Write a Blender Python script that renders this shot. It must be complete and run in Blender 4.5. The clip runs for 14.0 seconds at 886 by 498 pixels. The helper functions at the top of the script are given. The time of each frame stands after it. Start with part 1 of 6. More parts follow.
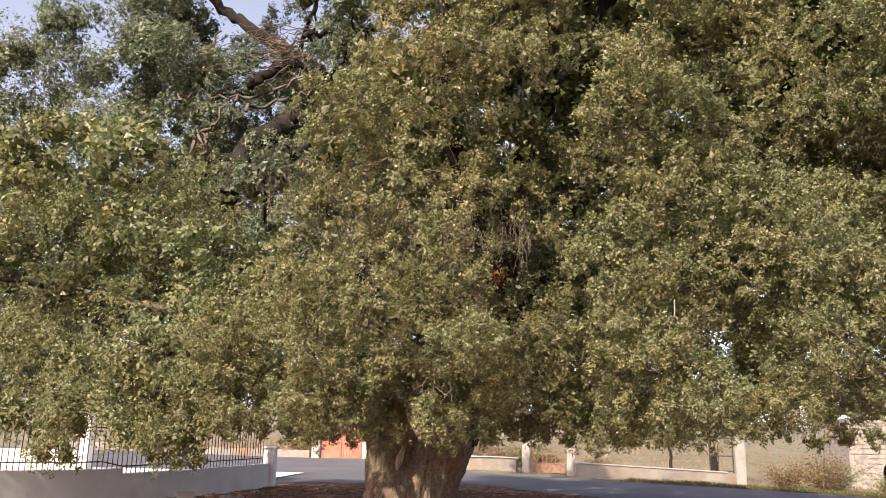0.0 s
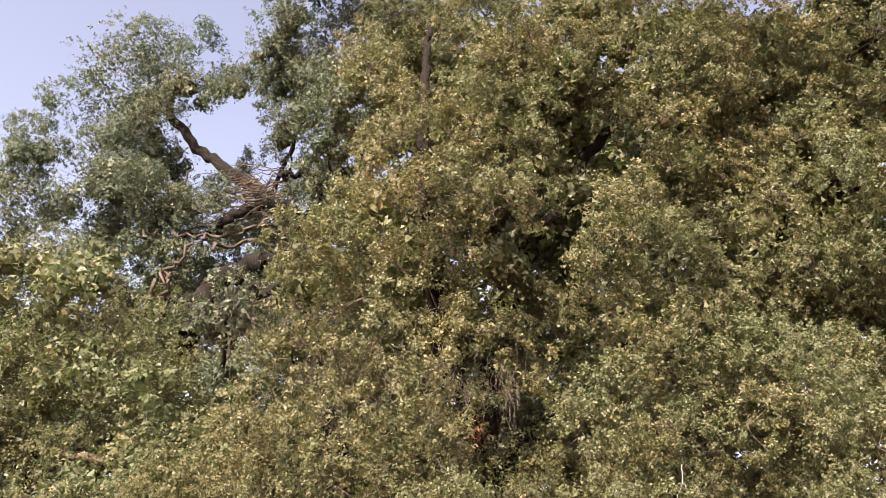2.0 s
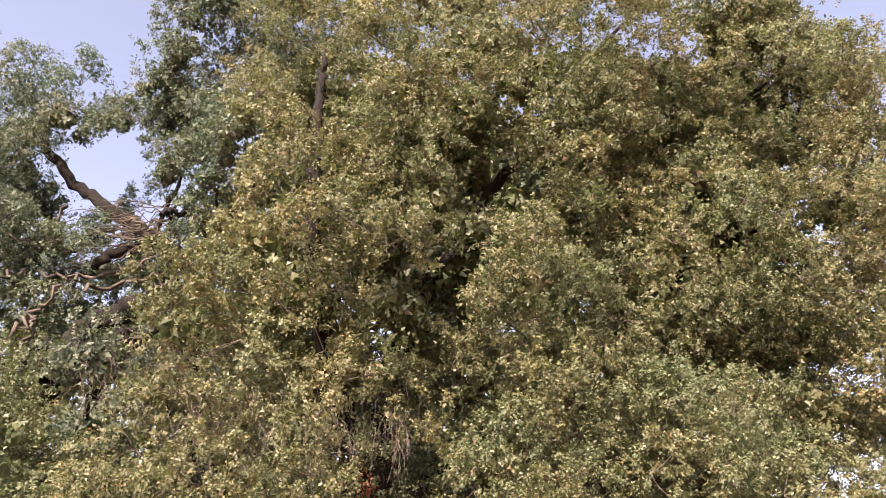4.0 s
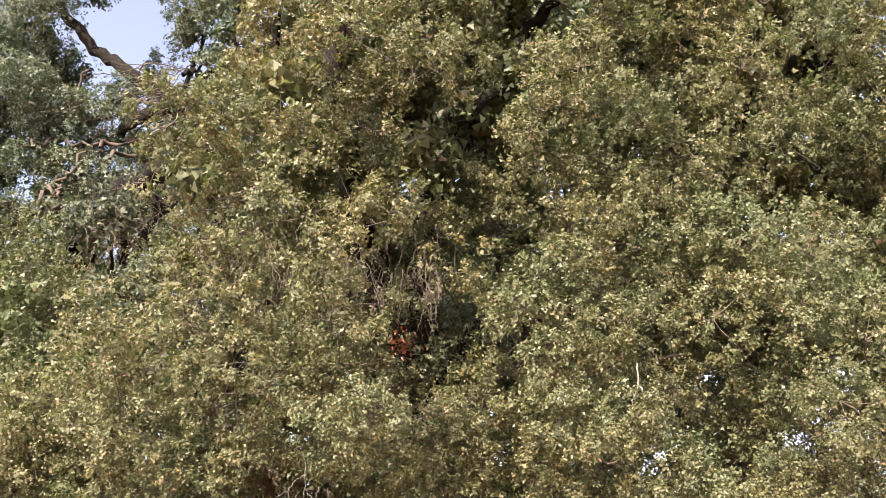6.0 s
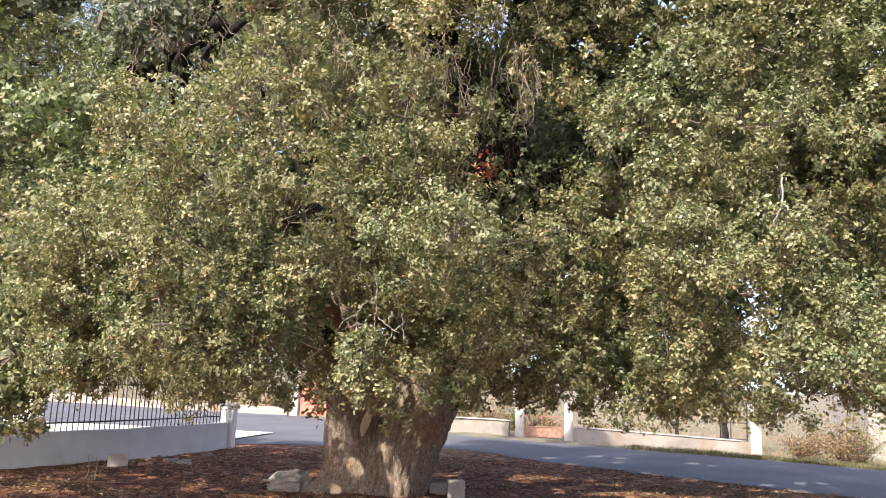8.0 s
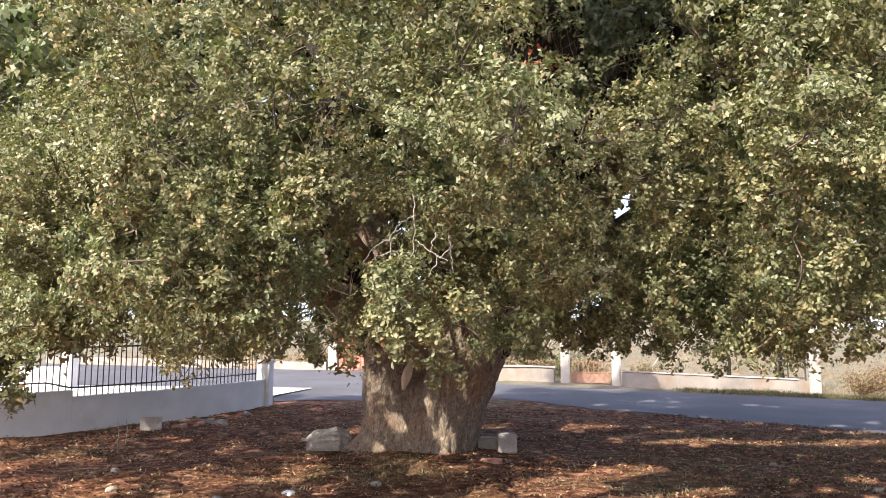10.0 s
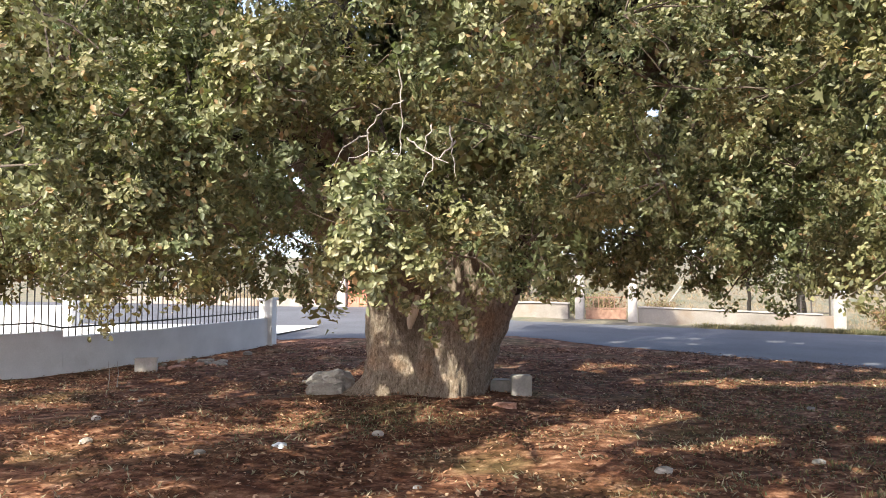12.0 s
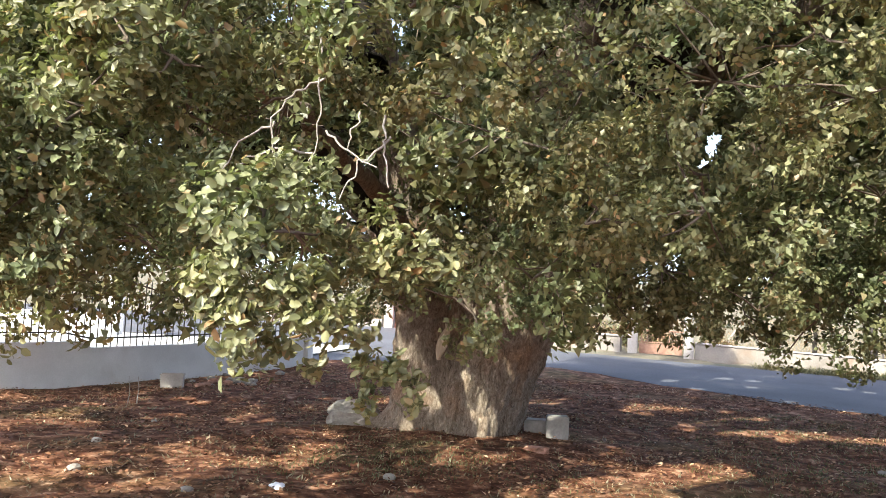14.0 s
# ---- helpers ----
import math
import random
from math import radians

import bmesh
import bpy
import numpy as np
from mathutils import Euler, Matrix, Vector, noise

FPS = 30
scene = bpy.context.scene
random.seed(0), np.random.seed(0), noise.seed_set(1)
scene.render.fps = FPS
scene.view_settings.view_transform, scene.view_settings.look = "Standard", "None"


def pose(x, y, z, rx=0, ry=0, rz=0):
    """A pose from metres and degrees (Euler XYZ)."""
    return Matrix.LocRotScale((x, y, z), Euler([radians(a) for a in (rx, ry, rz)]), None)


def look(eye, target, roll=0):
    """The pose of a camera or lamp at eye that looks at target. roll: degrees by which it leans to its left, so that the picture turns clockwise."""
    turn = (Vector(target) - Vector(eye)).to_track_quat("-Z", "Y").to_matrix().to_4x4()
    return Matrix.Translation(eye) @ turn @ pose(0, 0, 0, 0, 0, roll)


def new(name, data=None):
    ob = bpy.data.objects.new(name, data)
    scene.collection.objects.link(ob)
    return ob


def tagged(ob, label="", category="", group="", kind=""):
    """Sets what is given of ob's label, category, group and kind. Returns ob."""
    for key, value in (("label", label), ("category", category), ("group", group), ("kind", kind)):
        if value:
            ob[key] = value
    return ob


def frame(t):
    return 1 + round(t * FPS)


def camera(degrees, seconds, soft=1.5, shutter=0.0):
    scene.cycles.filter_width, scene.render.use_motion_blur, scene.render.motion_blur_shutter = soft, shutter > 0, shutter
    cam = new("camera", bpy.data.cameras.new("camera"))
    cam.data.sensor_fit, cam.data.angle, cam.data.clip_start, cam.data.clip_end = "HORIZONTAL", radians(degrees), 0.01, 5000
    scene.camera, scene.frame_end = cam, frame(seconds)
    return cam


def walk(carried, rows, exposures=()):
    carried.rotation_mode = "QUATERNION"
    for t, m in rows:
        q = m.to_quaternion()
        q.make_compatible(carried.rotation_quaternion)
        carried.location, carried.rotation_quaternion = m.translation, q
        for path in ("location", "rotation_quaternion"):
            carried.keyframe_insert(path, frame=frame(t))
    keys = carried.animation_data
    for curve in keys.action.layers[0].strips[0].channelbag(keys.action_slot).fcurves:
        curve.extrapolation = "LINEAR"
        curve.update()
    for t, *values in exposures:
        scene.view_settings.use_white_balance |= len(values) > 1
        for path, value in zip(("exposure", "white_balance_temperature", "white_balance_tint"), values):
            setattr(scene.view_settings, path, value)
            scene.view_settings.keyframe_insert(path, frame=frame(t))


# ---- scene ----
cam = camera(55.9, 14.0, soft=0.45)
PATH = [
    (0, (1.522, -0.156, 1.311), (1.122, 1.745, 1.786), 1.2),
    (0.5, (1.445, 0.043, 1.318), (1.05, 1.923, 1.874), 0.5),
    (1, (1.398, 0.223, 1.384), (0.946, 2.059, 2.036), 1.7),
    (1.5, (1.29, 0.366, 1.418), (0.881, 2.172, 2.174), 2.1),
    (2, (1.264, 0.556, 1.46), (0.951, 2.351, 2.283), 2.1),
    (2.5, (1.329, 0.702, 1.508), (1.055, 2.457, 2.426), 2.3),
    (3, (1.309, 0.837, 1.529), (1.185, 2.584, 2.494), 0.6),
    (3.2, (1.279, 0.886, 1.541), (1.211, 2.625, 2.527), -0.2),
    (5.3, (1.368, 1.684, 1.573), (1.24, 3.538, 2.314), -0.5),
    (5.5, (1.345, 1.766, 1.564), (1.204, 3.631, 2.273), 0.3),
    (6, (1.38, 2.041, 1.52), (1.172, 3.907, 2.211), -0.4),
    (6.5, (1.338, 2.278, 1.505), (1.06, 4.161, 2.121), 0.7),
    (7, (1.246, 2.503, 1.496), (0.956, 4.399, 2.062), 0.7),
    (7.5, (1.187, 2.733, 1.475), (0.885, 4.645, 1.979), 1.0),
    (8, (1.147, 3.036, 1.404), (0.752, 4.959, 1.786), 2.3),
    (8.2, (1.119, 3.141, 1.392), (0.72, 5.071, 1.731), 2.5),
    (10.3, (0.775, 4.309, 1.403), (0.295, 6.236, 1.644), -0.0),
    (10.5, (0.757, 4.409, 1.393), (0.278, 6.338, 1.611), 0.1),
    (11, (0.718, 4.693, 1.394), (0.19, 6.612, 1.588), -0.7),
    (11.5, (0.635, 4.946, 1.38), (0.104, 6.868, 1.529), -0.3),
    (12, (0.599, 5.174, 1.423), (0.095, 7.107, 1.536), -0.1),
    (12.5, (0.657, 5.427, 1.446), (0.135, 7.354, 1.56), 0.8),
    (13, (0.667, 5.627, 1.474), (0.061, 7.53, 1.574), 2.2),
    (13.5, (0.619, 5.827, 1.49), (-0.002, 7.721, 1.647), 1.7),
    (14, (0.677, 6.013, 1.52), (0.039, 7.902, 1.682), 2.6),
]
walk(cam, [(t, look(eye, target, roll)) for t, eye, target, roll in PATH], [(0, 0.88, 7300, 12), (1.5, 1.02, 7250, 14), (3, 1.2, 7050, 17), (5.4, 1.24, 6850, 16), (6.0, 1.32, 6750, 13), (8.2, 1.32, 6400, 8), (10.5, 1.28, 6450, 7), (12.5, 1.4, 6300, 0), (14, 1.6, 6200, -1)])

# ---- light ----
SUN_AZ, SUN_EL = radians(200), radians(40)   # clockwise from +y: behind the camera, to its left
to_sun = Vector((math.sin(SUN_AZ) * math.cos(SUN_EL), math.cos(SUN_AZ) * math.cos(SUN_EL), math.sin(SUN_EL)))
world = bpy.data.worlds.new("sky")
scene.world = world
world.use_nodes = True
wn = world.node_tree
sky = wn.nodes.new("ShaderNodeTexSky")
sky.sky_type, sky.sun_disc = "NISHITA", False
sky.sun_elevation, sky.sun_rotation = SUN_EL, SUN_AZ
sky.air_density, sky.dust_density, sky.ozone_density = 0.7, 2.5, 2.0
wn.nodes["Background"].inputs["Strength"].default_value = 0.215
haze = wn.nodes.new("ShaderNodeMix")
haze.data_type, haze.blend_type = "RGBA", "MULTIPLY"
haze.inputs[0].default_value, haze.inputs[7].default_value = 1.0, (1.14, 1.0, 1.03, 1)
wn.links.new(sky.outputs["Color"], haze.inputs[6])
pale = wn.nodes.new("ShaderNodeHueSaturation")
pale.inputs["Saturation"].default_value = 0.7
wn.links.new(haze.outputs[2], pale.inputs["Color"])
wn.links.new(pale.outputs["Color"], wn.nodes["Background"].inputs["Color"])
sun = new("sun", bpy.data.lights.new("sun", "SUN"))
sun.data.energy, sun.data.angle, sun.data.color = 4.8, radians(0.55), (1.0, 0.9, 0.74)
sun.matrix_world = look(to_sun * 60, (0, 0, 0))


# ---- materials ----
def node_mat(name, rough=0.8, spec=0.3):
    m = bpy.data.materials.new(name)
    m.use_nodes = True
    b = m.node_tree.nodes["Principled BSDF"]
    b.inputs["Roughness"].default_value = rough
    b.inputs["Specular IOR Level"].default_value = spec
    return m, m.node_tree, b


def ramp(nt, fac, stops):
    r = nt.nodes.new("ShaderNodeValToRGB")
    while len(r.color_ramp.elements) < len(stops):
        r.color_ramp.elements.new(0.5)
    for e, (p, c) in zip(r.color_ramp.elements, stops):
        e.position, e.color = p, (*c, 1)
    nt.links.new(fac, r.inputs["Fac"])
    return r.outputs["Color"]


def noise_tex(nt, scale, detail=4.0, stretch=(1, 1, 1), rough=0.55, distort=0.0):
    co = nt.nodes.new("ShaderNodeTexCoord")
    mp = nt.nodes.new("ShaderNodeMapping")
    mp.inputs["Scale"].default_value = stretch
    nt.links.new(co.outputs["Object"], mp.inputs["Vector"])
    n = nt.nodes.new("ShaderNodeTexNoise")
    n.inputs["Scale"].default_value, n.inputs["Detail"].default_value = scale, detail
    n.inputs["Roughness"].default_value, n.inputs["Distortion"].default_value = rough, distort
    nt.links.new(mp.outputs["Vector"], n.inputs["Vector"])
    return n.outputs["Fac"]


def mix(nt, fac, a, b, kind="MIX"):
    n = nt.nodes.new("ShaderNodeMix")
    n.data_type, n.blend_type = "RGBA", kind
    for sock, v in ((n.inputs[0], fac), (n.inputs[6], a), (n.inputs[7], b)):
        if isinstance(v, (int, float)):
            sock.default_value = v
        elif isinstance(v, tuple):
            sock.default_value = (*v, 1)
        else:
            nt.links.new(v, sock)
    return n.outputs[2]


def bump(nt, b, height, strength=0.4, distance=0.02):
    n = nt.nodes.new("ShaderNodeBump")
    n.inputs["Strength"].default_value, n.inputs["Distance"].default_value = strength, distance
    nt.links.new(height, n.inputs["Height"])
    nt.links.new(n.outputs["Normal"], b.inputs["Normal"])


def surface(name, stops, scale, fine=40.0, fine_amount=0.35, rough=0.85, spec=0.25, relief=0.4, depth=0.01, stretch=(1, 1, 1), stains=None):
    """A worn surface: colour from a coarse noise, a fine grain over it, bump from both, and stains with a shape of their own."""
    m, nt, b = node_mat(name, rough, spec)
    coarse, grain = noise_tex(nt, scale, 5, stretch), noise_tex(nt, fine, 4, stretch)
    col = ramp(nt, coarse, stops)
    col = mix(nt, fine_amount, col, ramp(nt, grain, [(0.3, (0.25, 0.25, 0.25)), (0.7, (1, 1, 1))]), "MULTIPLY")
    if stains:
        tint, size, lo, hi = stains
        col = mix(nt, ramp(nt, noise_tex(nt, size, 6), [(lo, (0, 0, 0)), (hi, (1, 1, 1))]), col, tint)
    nt.links.new(col, b.inputs["Base Color"])
    bump(nt, b, grain, relief, depth)
    return m


def leaf_material(name, stops, translucent, rough=0.44, spec=0.42):
    """Leathery leaves: each leaf its own shade, each bough leaning one way, some light passing through."""
    m, nt, b = node_mat(name, rough, spec)
    geo, info = nt.nodes.new("ShaderNodeNewGeometry"), nt.nodes.new("ShaderNodeObjectInfo")
    col = ramp(nt, geo.outputs["Random Per Island"], stops)
    tint = ramp(nt, info.outputs["Random"], [(0.0, (0.94, 1.0, 0.97)), (0.5, (1, 1, 1)), (1.0, (1.06, 1.01, 0.94))])
    col = mix(nt, 1.0, col, tint, "MULTIPLY")
    patch = ramp(nt, noise_tex(nt, 1.3, 3), [(0.35, (0.92, 1.0, 0.98)), (0.65, (1.1, 1.0, 0.92))])
    col = mix(nt, 1.0, col, patch, "MULTIPLY")
    nt.links.new(col, b.inputs["Base Color"])
    tr = nt.nodes.new("ShaderNodeBsdfTranslucent")
    nt.links.new(mix(nt, 1.0, col, (0.98, 1.16, 0.7), "MULTIPLY"), tr.inputs["Color"])
    ms = nt.nodes.new("ShaderNodeMixShader")
    ms.inputs[0].default_value = translucent
    out = nt.nodes["Material Output"]
    nt.links.new(b.outputs[0], ms.inputs[1])
    nt.links.new(tr.outputs[0], ms.inputs[2])
    nt.links.new(ms.outputs[0], out.inputs["Surface"])
    return m


OLIVE = [(0.0, (0.082, 0.086, 0.043)), (0.4, (0.155, 0.158, 0.083)), (0.8, (0.232, 0.226, 0.125)), (0.95, (0.275, 0.26, 0.16)), (0.965, (0.3, 0.2, 0.11)), (1.0, (0.32, 0.22, 0.13))]
GREEN = [(0.0, (0.068, 0.077, 0.039)), (0.4, (0.136, 0.147, 0.075)), (0.8, (0.21, 0.215, 0.118)), (0.96, (0.255, 0.25, 0.155)), (0.975, (0.27, 0.19, 0.11)), (1.0, (0.29, 0.2, 0.13))]
GREY = [(0.0, (0.047, 0.063, 0.043)), (0.4, (0.106, 0.128, 0.091)), (0.85, (0.18, 0.206, 0.146)), (1.0, (0.229, 0.245, 0.179))]
leaf_olive = leaf_material("oak_leaf_olive", OLIVE, 0.34)
leaf_green = leaf_material("oak_leaf_green", GREEN, 0.34)
leaf_grey = leaf_material("oak_leaf_grey_green", GREY, 0.27)
leaf_red = leaf_material("withered_leaf", [(0.0, (0.25, 0.06, 0.03)), (1.0, (0.42, 0.13, 0.07))], 0.2)
leaf_dry = leaf_material("dry_litter", [(0.0, (0.046, 0.023, 0.016)), (0.45, (0.135, 0.06, 0.037)), (0.8, (0.29, 0.155, 0.098)), (1.0, (0.5, 0.35, 0.255))], 0.05, 0.7, 0.2)
straw = leaf_material("dry_grass", [(0.0, (0.15, 0.115, 0.085)), (0.6, (0.24, 0.195, 0.145)), (1.0, (0.34, 0.285, 0.22))], 0.15, 0.7, 0.2)
blade_green = leaf_material("grass_blade", [(0.0, (0.05, 0.055, 0.026)), (0.5, (0.1, 0.098, 0.05)), (1.0, (0.24, 0.2, 0.12))], 0.2, 0.6, 0.3)
bush_dry = leaf_material("dry_bush", [(0.0, (0.11, 0.065, 0.042)), (0.5, (0.2, 0.13, 0.085)), (0.8, (0.25, 0.19, 0.11)), (1.0, (0.12, 0.13, 0.055))], 0.1, 0.7, 0.2)


def bark_material(name, stops, scale):
    m, nt, b = node_mat(name, 0.9, 0.15)
    ridges = noise_tex(nt, scale, 7, (1, 1, 0.45), 0.72, 1.3)
    coarse, grain = noise_tex(nt, 1.6, 4), noise_tex(nt, 60, 4)
    col = ramp(nt, ridges, stops)
    col = mix(nt, 1.0, col, ramp(nt, coarse, [(0.3, (0.75, 0.72, 0.68)), (0.5, (1, 1, 1)), (0.72, (1.12, 0.86, 0.68))]), "MULTIPLY")
    col = mix(nt, 0.4, col, ramp(nt, grain, [(0.3, (0.4, 0.4, 0.4)), (0.7, (1, 1, 1))]), "MULTIPLY")
    nt.links.new(col, b.inputs["Base Color"])
    bump(nt, b, ridges, 0.9, 0.05)
    return m


bark = bark_material("oak_bark", [(0.3, (0.07, 0.052, 0.04)), (0.43, (0.21, 0.165, 0.13)), (0.57, (0.34, 0.28, 0.23)), (0.76, (0.5, 0.44, 0.38))], 24)
# bark for limbs inside the crown: their shade is put into this near-black colour
shade_dark_bark = bark_material("shade_dark_bark", [(0.3, (0.017, 0.015, 0.013)), (0.6, (0.042, 0.036, 0.032)), (0.85, (0.084, 0.075, 0.068))], 22)
twig_bark = surface("dead_twig_bark", [(0.3, (0.2, 0.18, 0.16)), (0.7, (0.4, 0.365, 0.335))], 6, 80, 0.3)
bare_wood = surface("bare_wood", [(0.3, (0.5, 0.4, 0.3)), (0.7, (0.72, 0.62, 0.5))], 8, 60, 0.35, stretch=(1, 1, 0.2))
pink_wood = surface("raw_bark_scrape", [(0.3, (0.34, 0.17, 0.12)), (0.7, (0.5, 0.29, 0.22))], 9, 70, 0.4)
whitewash = surface("whitewashed_plaster", [(0.3, (0.53, 0.52, 0.525)), (0.7, (0.68, 0.67, 0.675))], 1.4, 45, 0.14, relief=0.3, depth=0.006, stains=((0.4, 0.36, 0.33), 1.1, 0.62, 0.85))
render_grey = surface("weathered_render", [(0.3, (0.203, 0.179, 0.164)), (0.7, (0.328, 0.296, 0.273))], 1.2, 30, 0.3, stains=((0.203, 0.140, 0.101), 0.8, 0.5, 0.72))
post_paint = surface("limewashed_post", [(0.3, (0.34, 0.31, 0.295)), (0.7, (0.47, 0.44, 0.42))], 2.5, 35, 0.25, stains=((0.35, 0.3, 0.27), 2.0, 0.58, 0.8))
concrete = surface("pale_concrete", [(0.3, (0.55, 0.53, 0.51)), (0.7, (0.68, 0.66, 0.64))], 0.5, 25, 0.18, stains=((0.42, 0.39, 0.36), 0.35, 0.58, 0.8))
grey_concrete = surface("grey_concrete", [(0.3, (0.27, 0.25, 0.24)), (0.7, (0.42, 0.39, 0.37))], 2, 30, 0.3)
asphalt = surface("worn_asphalt", [(0.3, (0.075, 0.075, 0.09)), (0.7, (0.115, 0.114, 0.135))], 0.5, 90, 0.45, 0.85, 0.3, 0.5, 0.006, stains=((0.26, 0.22, 0.19), 0.3, 0.6, 0.85))
limestone = surface("limestone", [(0.3, (0.24, 0.215, 0.195)), (0.7, (0.38, 0.35, 0.325))], 4, 35, 0.35, relief=0.7, depth=0.02, stains=((0.2, 0.15, 0.12), 5, 0.58, 0.72))
red_metal = surface("faded_red_paint", [(0.3, (0.42, 0.13, 0.09)), (0.7, (0.55, 0.2, 0.14))], 3, 50, 0.2, 0.6, 0.4)
dark_iron = surface("dark_iron", [(0.3, (0.03, 0.028, 0.028)), (0.7, (0.075, 0.06, 0.055))], 8, 60, 0.3, 0.6, 0.4)
rust = surface("rusted_iron", [(0.3, (0.2, 0.11, 0.08)), (0.7, (0.33, 0.2, 0.15))], 8, 60, 0.3, 0.8, 0.3)
white_plastic = surface("dirty_white_plastic", [(0.3, (0.6, 0.58, 0.55)), (0.7, (0.75, 0.73, 0.7))], 5, 40, 0.2, 0.5, 0.4)
pale_blue = surface("crumpled_wrapper", [(0.3, (0.5, 0.52, 0.68)), (0.7, (0.78, 0.8, 0.86))], 9, 50, 0.2, 0.5, 0.4)


def ground_material():
    """Red earth with rotting litter under the tree; dry grass and straw out in the open beyond the road."""
    m, nt, b = node_mat("red_earth_and_dry_grass", 0.95, 0.1)
    n1, n2, n3 = noise_tex(nt, 0.55, 6), noise_tex(nt, 5, 8, rough=0.68), noise_tex(nt, 60, 4)
    earth = ramp(nt, n2, [(0.32, (0.034, 0.014, 0.008)), (0.46, (0.105, 0.042, 0.024)), (0.58, (0.25, 0.125, 0.078)), (0.7, (0.5, 0.32, 0.225))])
    moss = ramp(nt, n2, [(0.3, (0.05, 0.05, 0.02)), (0.7, (0.16, 0.14, 0.06))])
    earth = mix(nt, ramp(nt, n1, [(0.52, (0, 0, 0)), (0.7, (0.6, 0.6, 0.6))]), earth, moss)
    dry = ramp(nt, n1, [(0.3, (0.16, 0.145, 0.105)), (0.5, (0.22, 0.19, 0.145)), (0.7, (0.13, 0.145, 0.1))])
    dry = mix(nt, 0.5, dry, ramp(nt, n2, [(0.3, (0.4, 0.4, 0.4)), (0.7, (1, 1, 1))]), "MULTIPLY")
    co = nt.nodes.new("ShaderNodeTexCoord")
    sep = nt.nodes.new("ShaderNodeSeparateXYZ")
    nt.links.new(co.outputs["Object"], sep.inputs[0])
    wob = nt.nodes.new("ShaderNodeMath")
    wob.operation = "MULTIPLY_ADD"
    nt.links.new(n1, wob.inputs[0])
    wob.inputs[1].default_value = 4.0
    nt.links.new(sep.outputs["Y"], wob.inputs[2])
    rng = nt.nodes.new("ShaderNodeMapRange")
    rng.inputs[1].default_value, rng.inputs[2].default_value = 27.5, 29.5
    nt.links.new(wob.outputs[0], rng.inputs[0])
    col = mix(nt, rng.outputs[0], earth, dry)
    col = mix(nt, 0.5, col, ramp(nt, n3, [(0.3, (0.35, 0.35, 0.35)), (0.65, (1, 1, 1))]), "MULTIPLY")
    nt.links.new(col, b.inputs["Base Color"])
    bump(nt, b, n2, 0.6, 0.04)
    return m


earth_mat = ground_material()


# ---- mesh helpers ----
rs = np.random.RandomState(11)


def fast_mesh(name, verts, faces):
    """A mesh from arrays; every face has as many corners as faces has columns."""
    me = bpy.data.meshes.new(name)
    nf, k = faces.shape
    me.vertices.add(len(verts))
    me.vertices.foreach_set("co", np.ascontiguousarray(verts, np.float32).ravel())
    me.loops.add(nf * k)
    me.loops.foreach_set("vertex_index", np.ascontiguousarray(faces, np.int32).ravel())
    me.polygons.add(nf)
    me.polygons.foreach_set("loop_start", np.arange(0, nf * k, k, dtype=np.int32))
    me.update(calc_edges=True)
    return me


def linked(name, me, material, parent=None, label="", smooth=False):
    me.materials.append(material)
    if smooth:
        me.polygons.foreach_set("use_smooth", np.ones(len(me.polygons), bool))
    ob = new(name, me)
    ob.parent = parent
    if parent and parent.type == "EMPTY":
        ob.matrix_parent_inverse = Matrix.Translation(-parent.location)
    if label:
        tagged(ob, label)
    return ob


def part(name, bm, material, parent=None, label="", smooth=False):
    me = bpy.data.meshes.new(name)
    bmesh.ops.recalc_face_normals(bm, faces=bm.faces[:])
    bm.to_mesh(me)
    bm.free()
    return linked(name, me, material, parent, label, smooth)


def thing(name, label, category, group="", kind="", at=(0, 0, 0)):
    ob = new(name)
    ob.location = at
    return tagged(ob, label, category, group, kind)


def box_bm(x0, x1, y0, y1, z0, z1, bevel=0.012, turn=0.0, rough=0.0, bm=None):
    """A bevelled block, its edges a little worn."""
    own = bmesh.new()
    m = Matrix.Translation(((x0 + x1) / 2, (y0 + y1) / 2, (z0 + z1) / 2)) @ Matrix.Rotation(turn, 4, "Z") @ Matrix.Diagonal((x1 - x0, y1 - y0, z1 - z0, 1))
    bmesh.ops.create_cube(own, size=1, matrix=m)
    if bevel:
        bmesh.ops.bevel(own, geom=own.edges[:], offset=bevel, segments=2, affect="EDGES")
    if rough:
        for v in own.verts:
            v.co += noise.noise_vector(v.co * 3.1) * rough
    if bm is None:
        return own
    me = bpy.data.meshes.new("tmp")
    own.to_mesh(me)
    own.free()
    bm.from_mesh(me)
    bpy.data.meshes.remove(me)
    return bm


def tube_arrays(points, radii, sides=6, wobble=0.0):
    """A tapered tube along points: vertices and quads."""
    P, R = np.asarray(points, float), np.asarray(radii, float)
    T = np.gradient(P, axis=0)
    T /= np.linalg.norm(T, axis=1)[:, None] + 1e-9
    ref = np.array([0.31, 0.87, 0.17])
    A = np.cross(T, ref)
    A /= np.linalg.norm(A, axis=1)[:, None] + 1e-9
    B = np.cross(T, A)
    a = np.linspace(0, 2 * np.pi, sides, endpoint=False)
    rr = R[:, None] * (1 + wobble * rs.uniform(-1, 1, (len(P), sides)))
    V = P[:, None] + rr[..., None] * (np.cos(a)[None, :, None] * A[:, None] + np.sin(a)[None, :, None] * B[:, None])
    n = len(P)
    i, j = np.meshgrid(np.arange(n - 1), np.arange(sides), indexing="ij")
    k = (j + 1) % sides
    F = np.stack([i * sides + j, i * sides + k, (i + 1) * sides + k, (i + 1) * sides + j], -1).reshape(-1, 4)
    return V.reshape(-1, 3), F


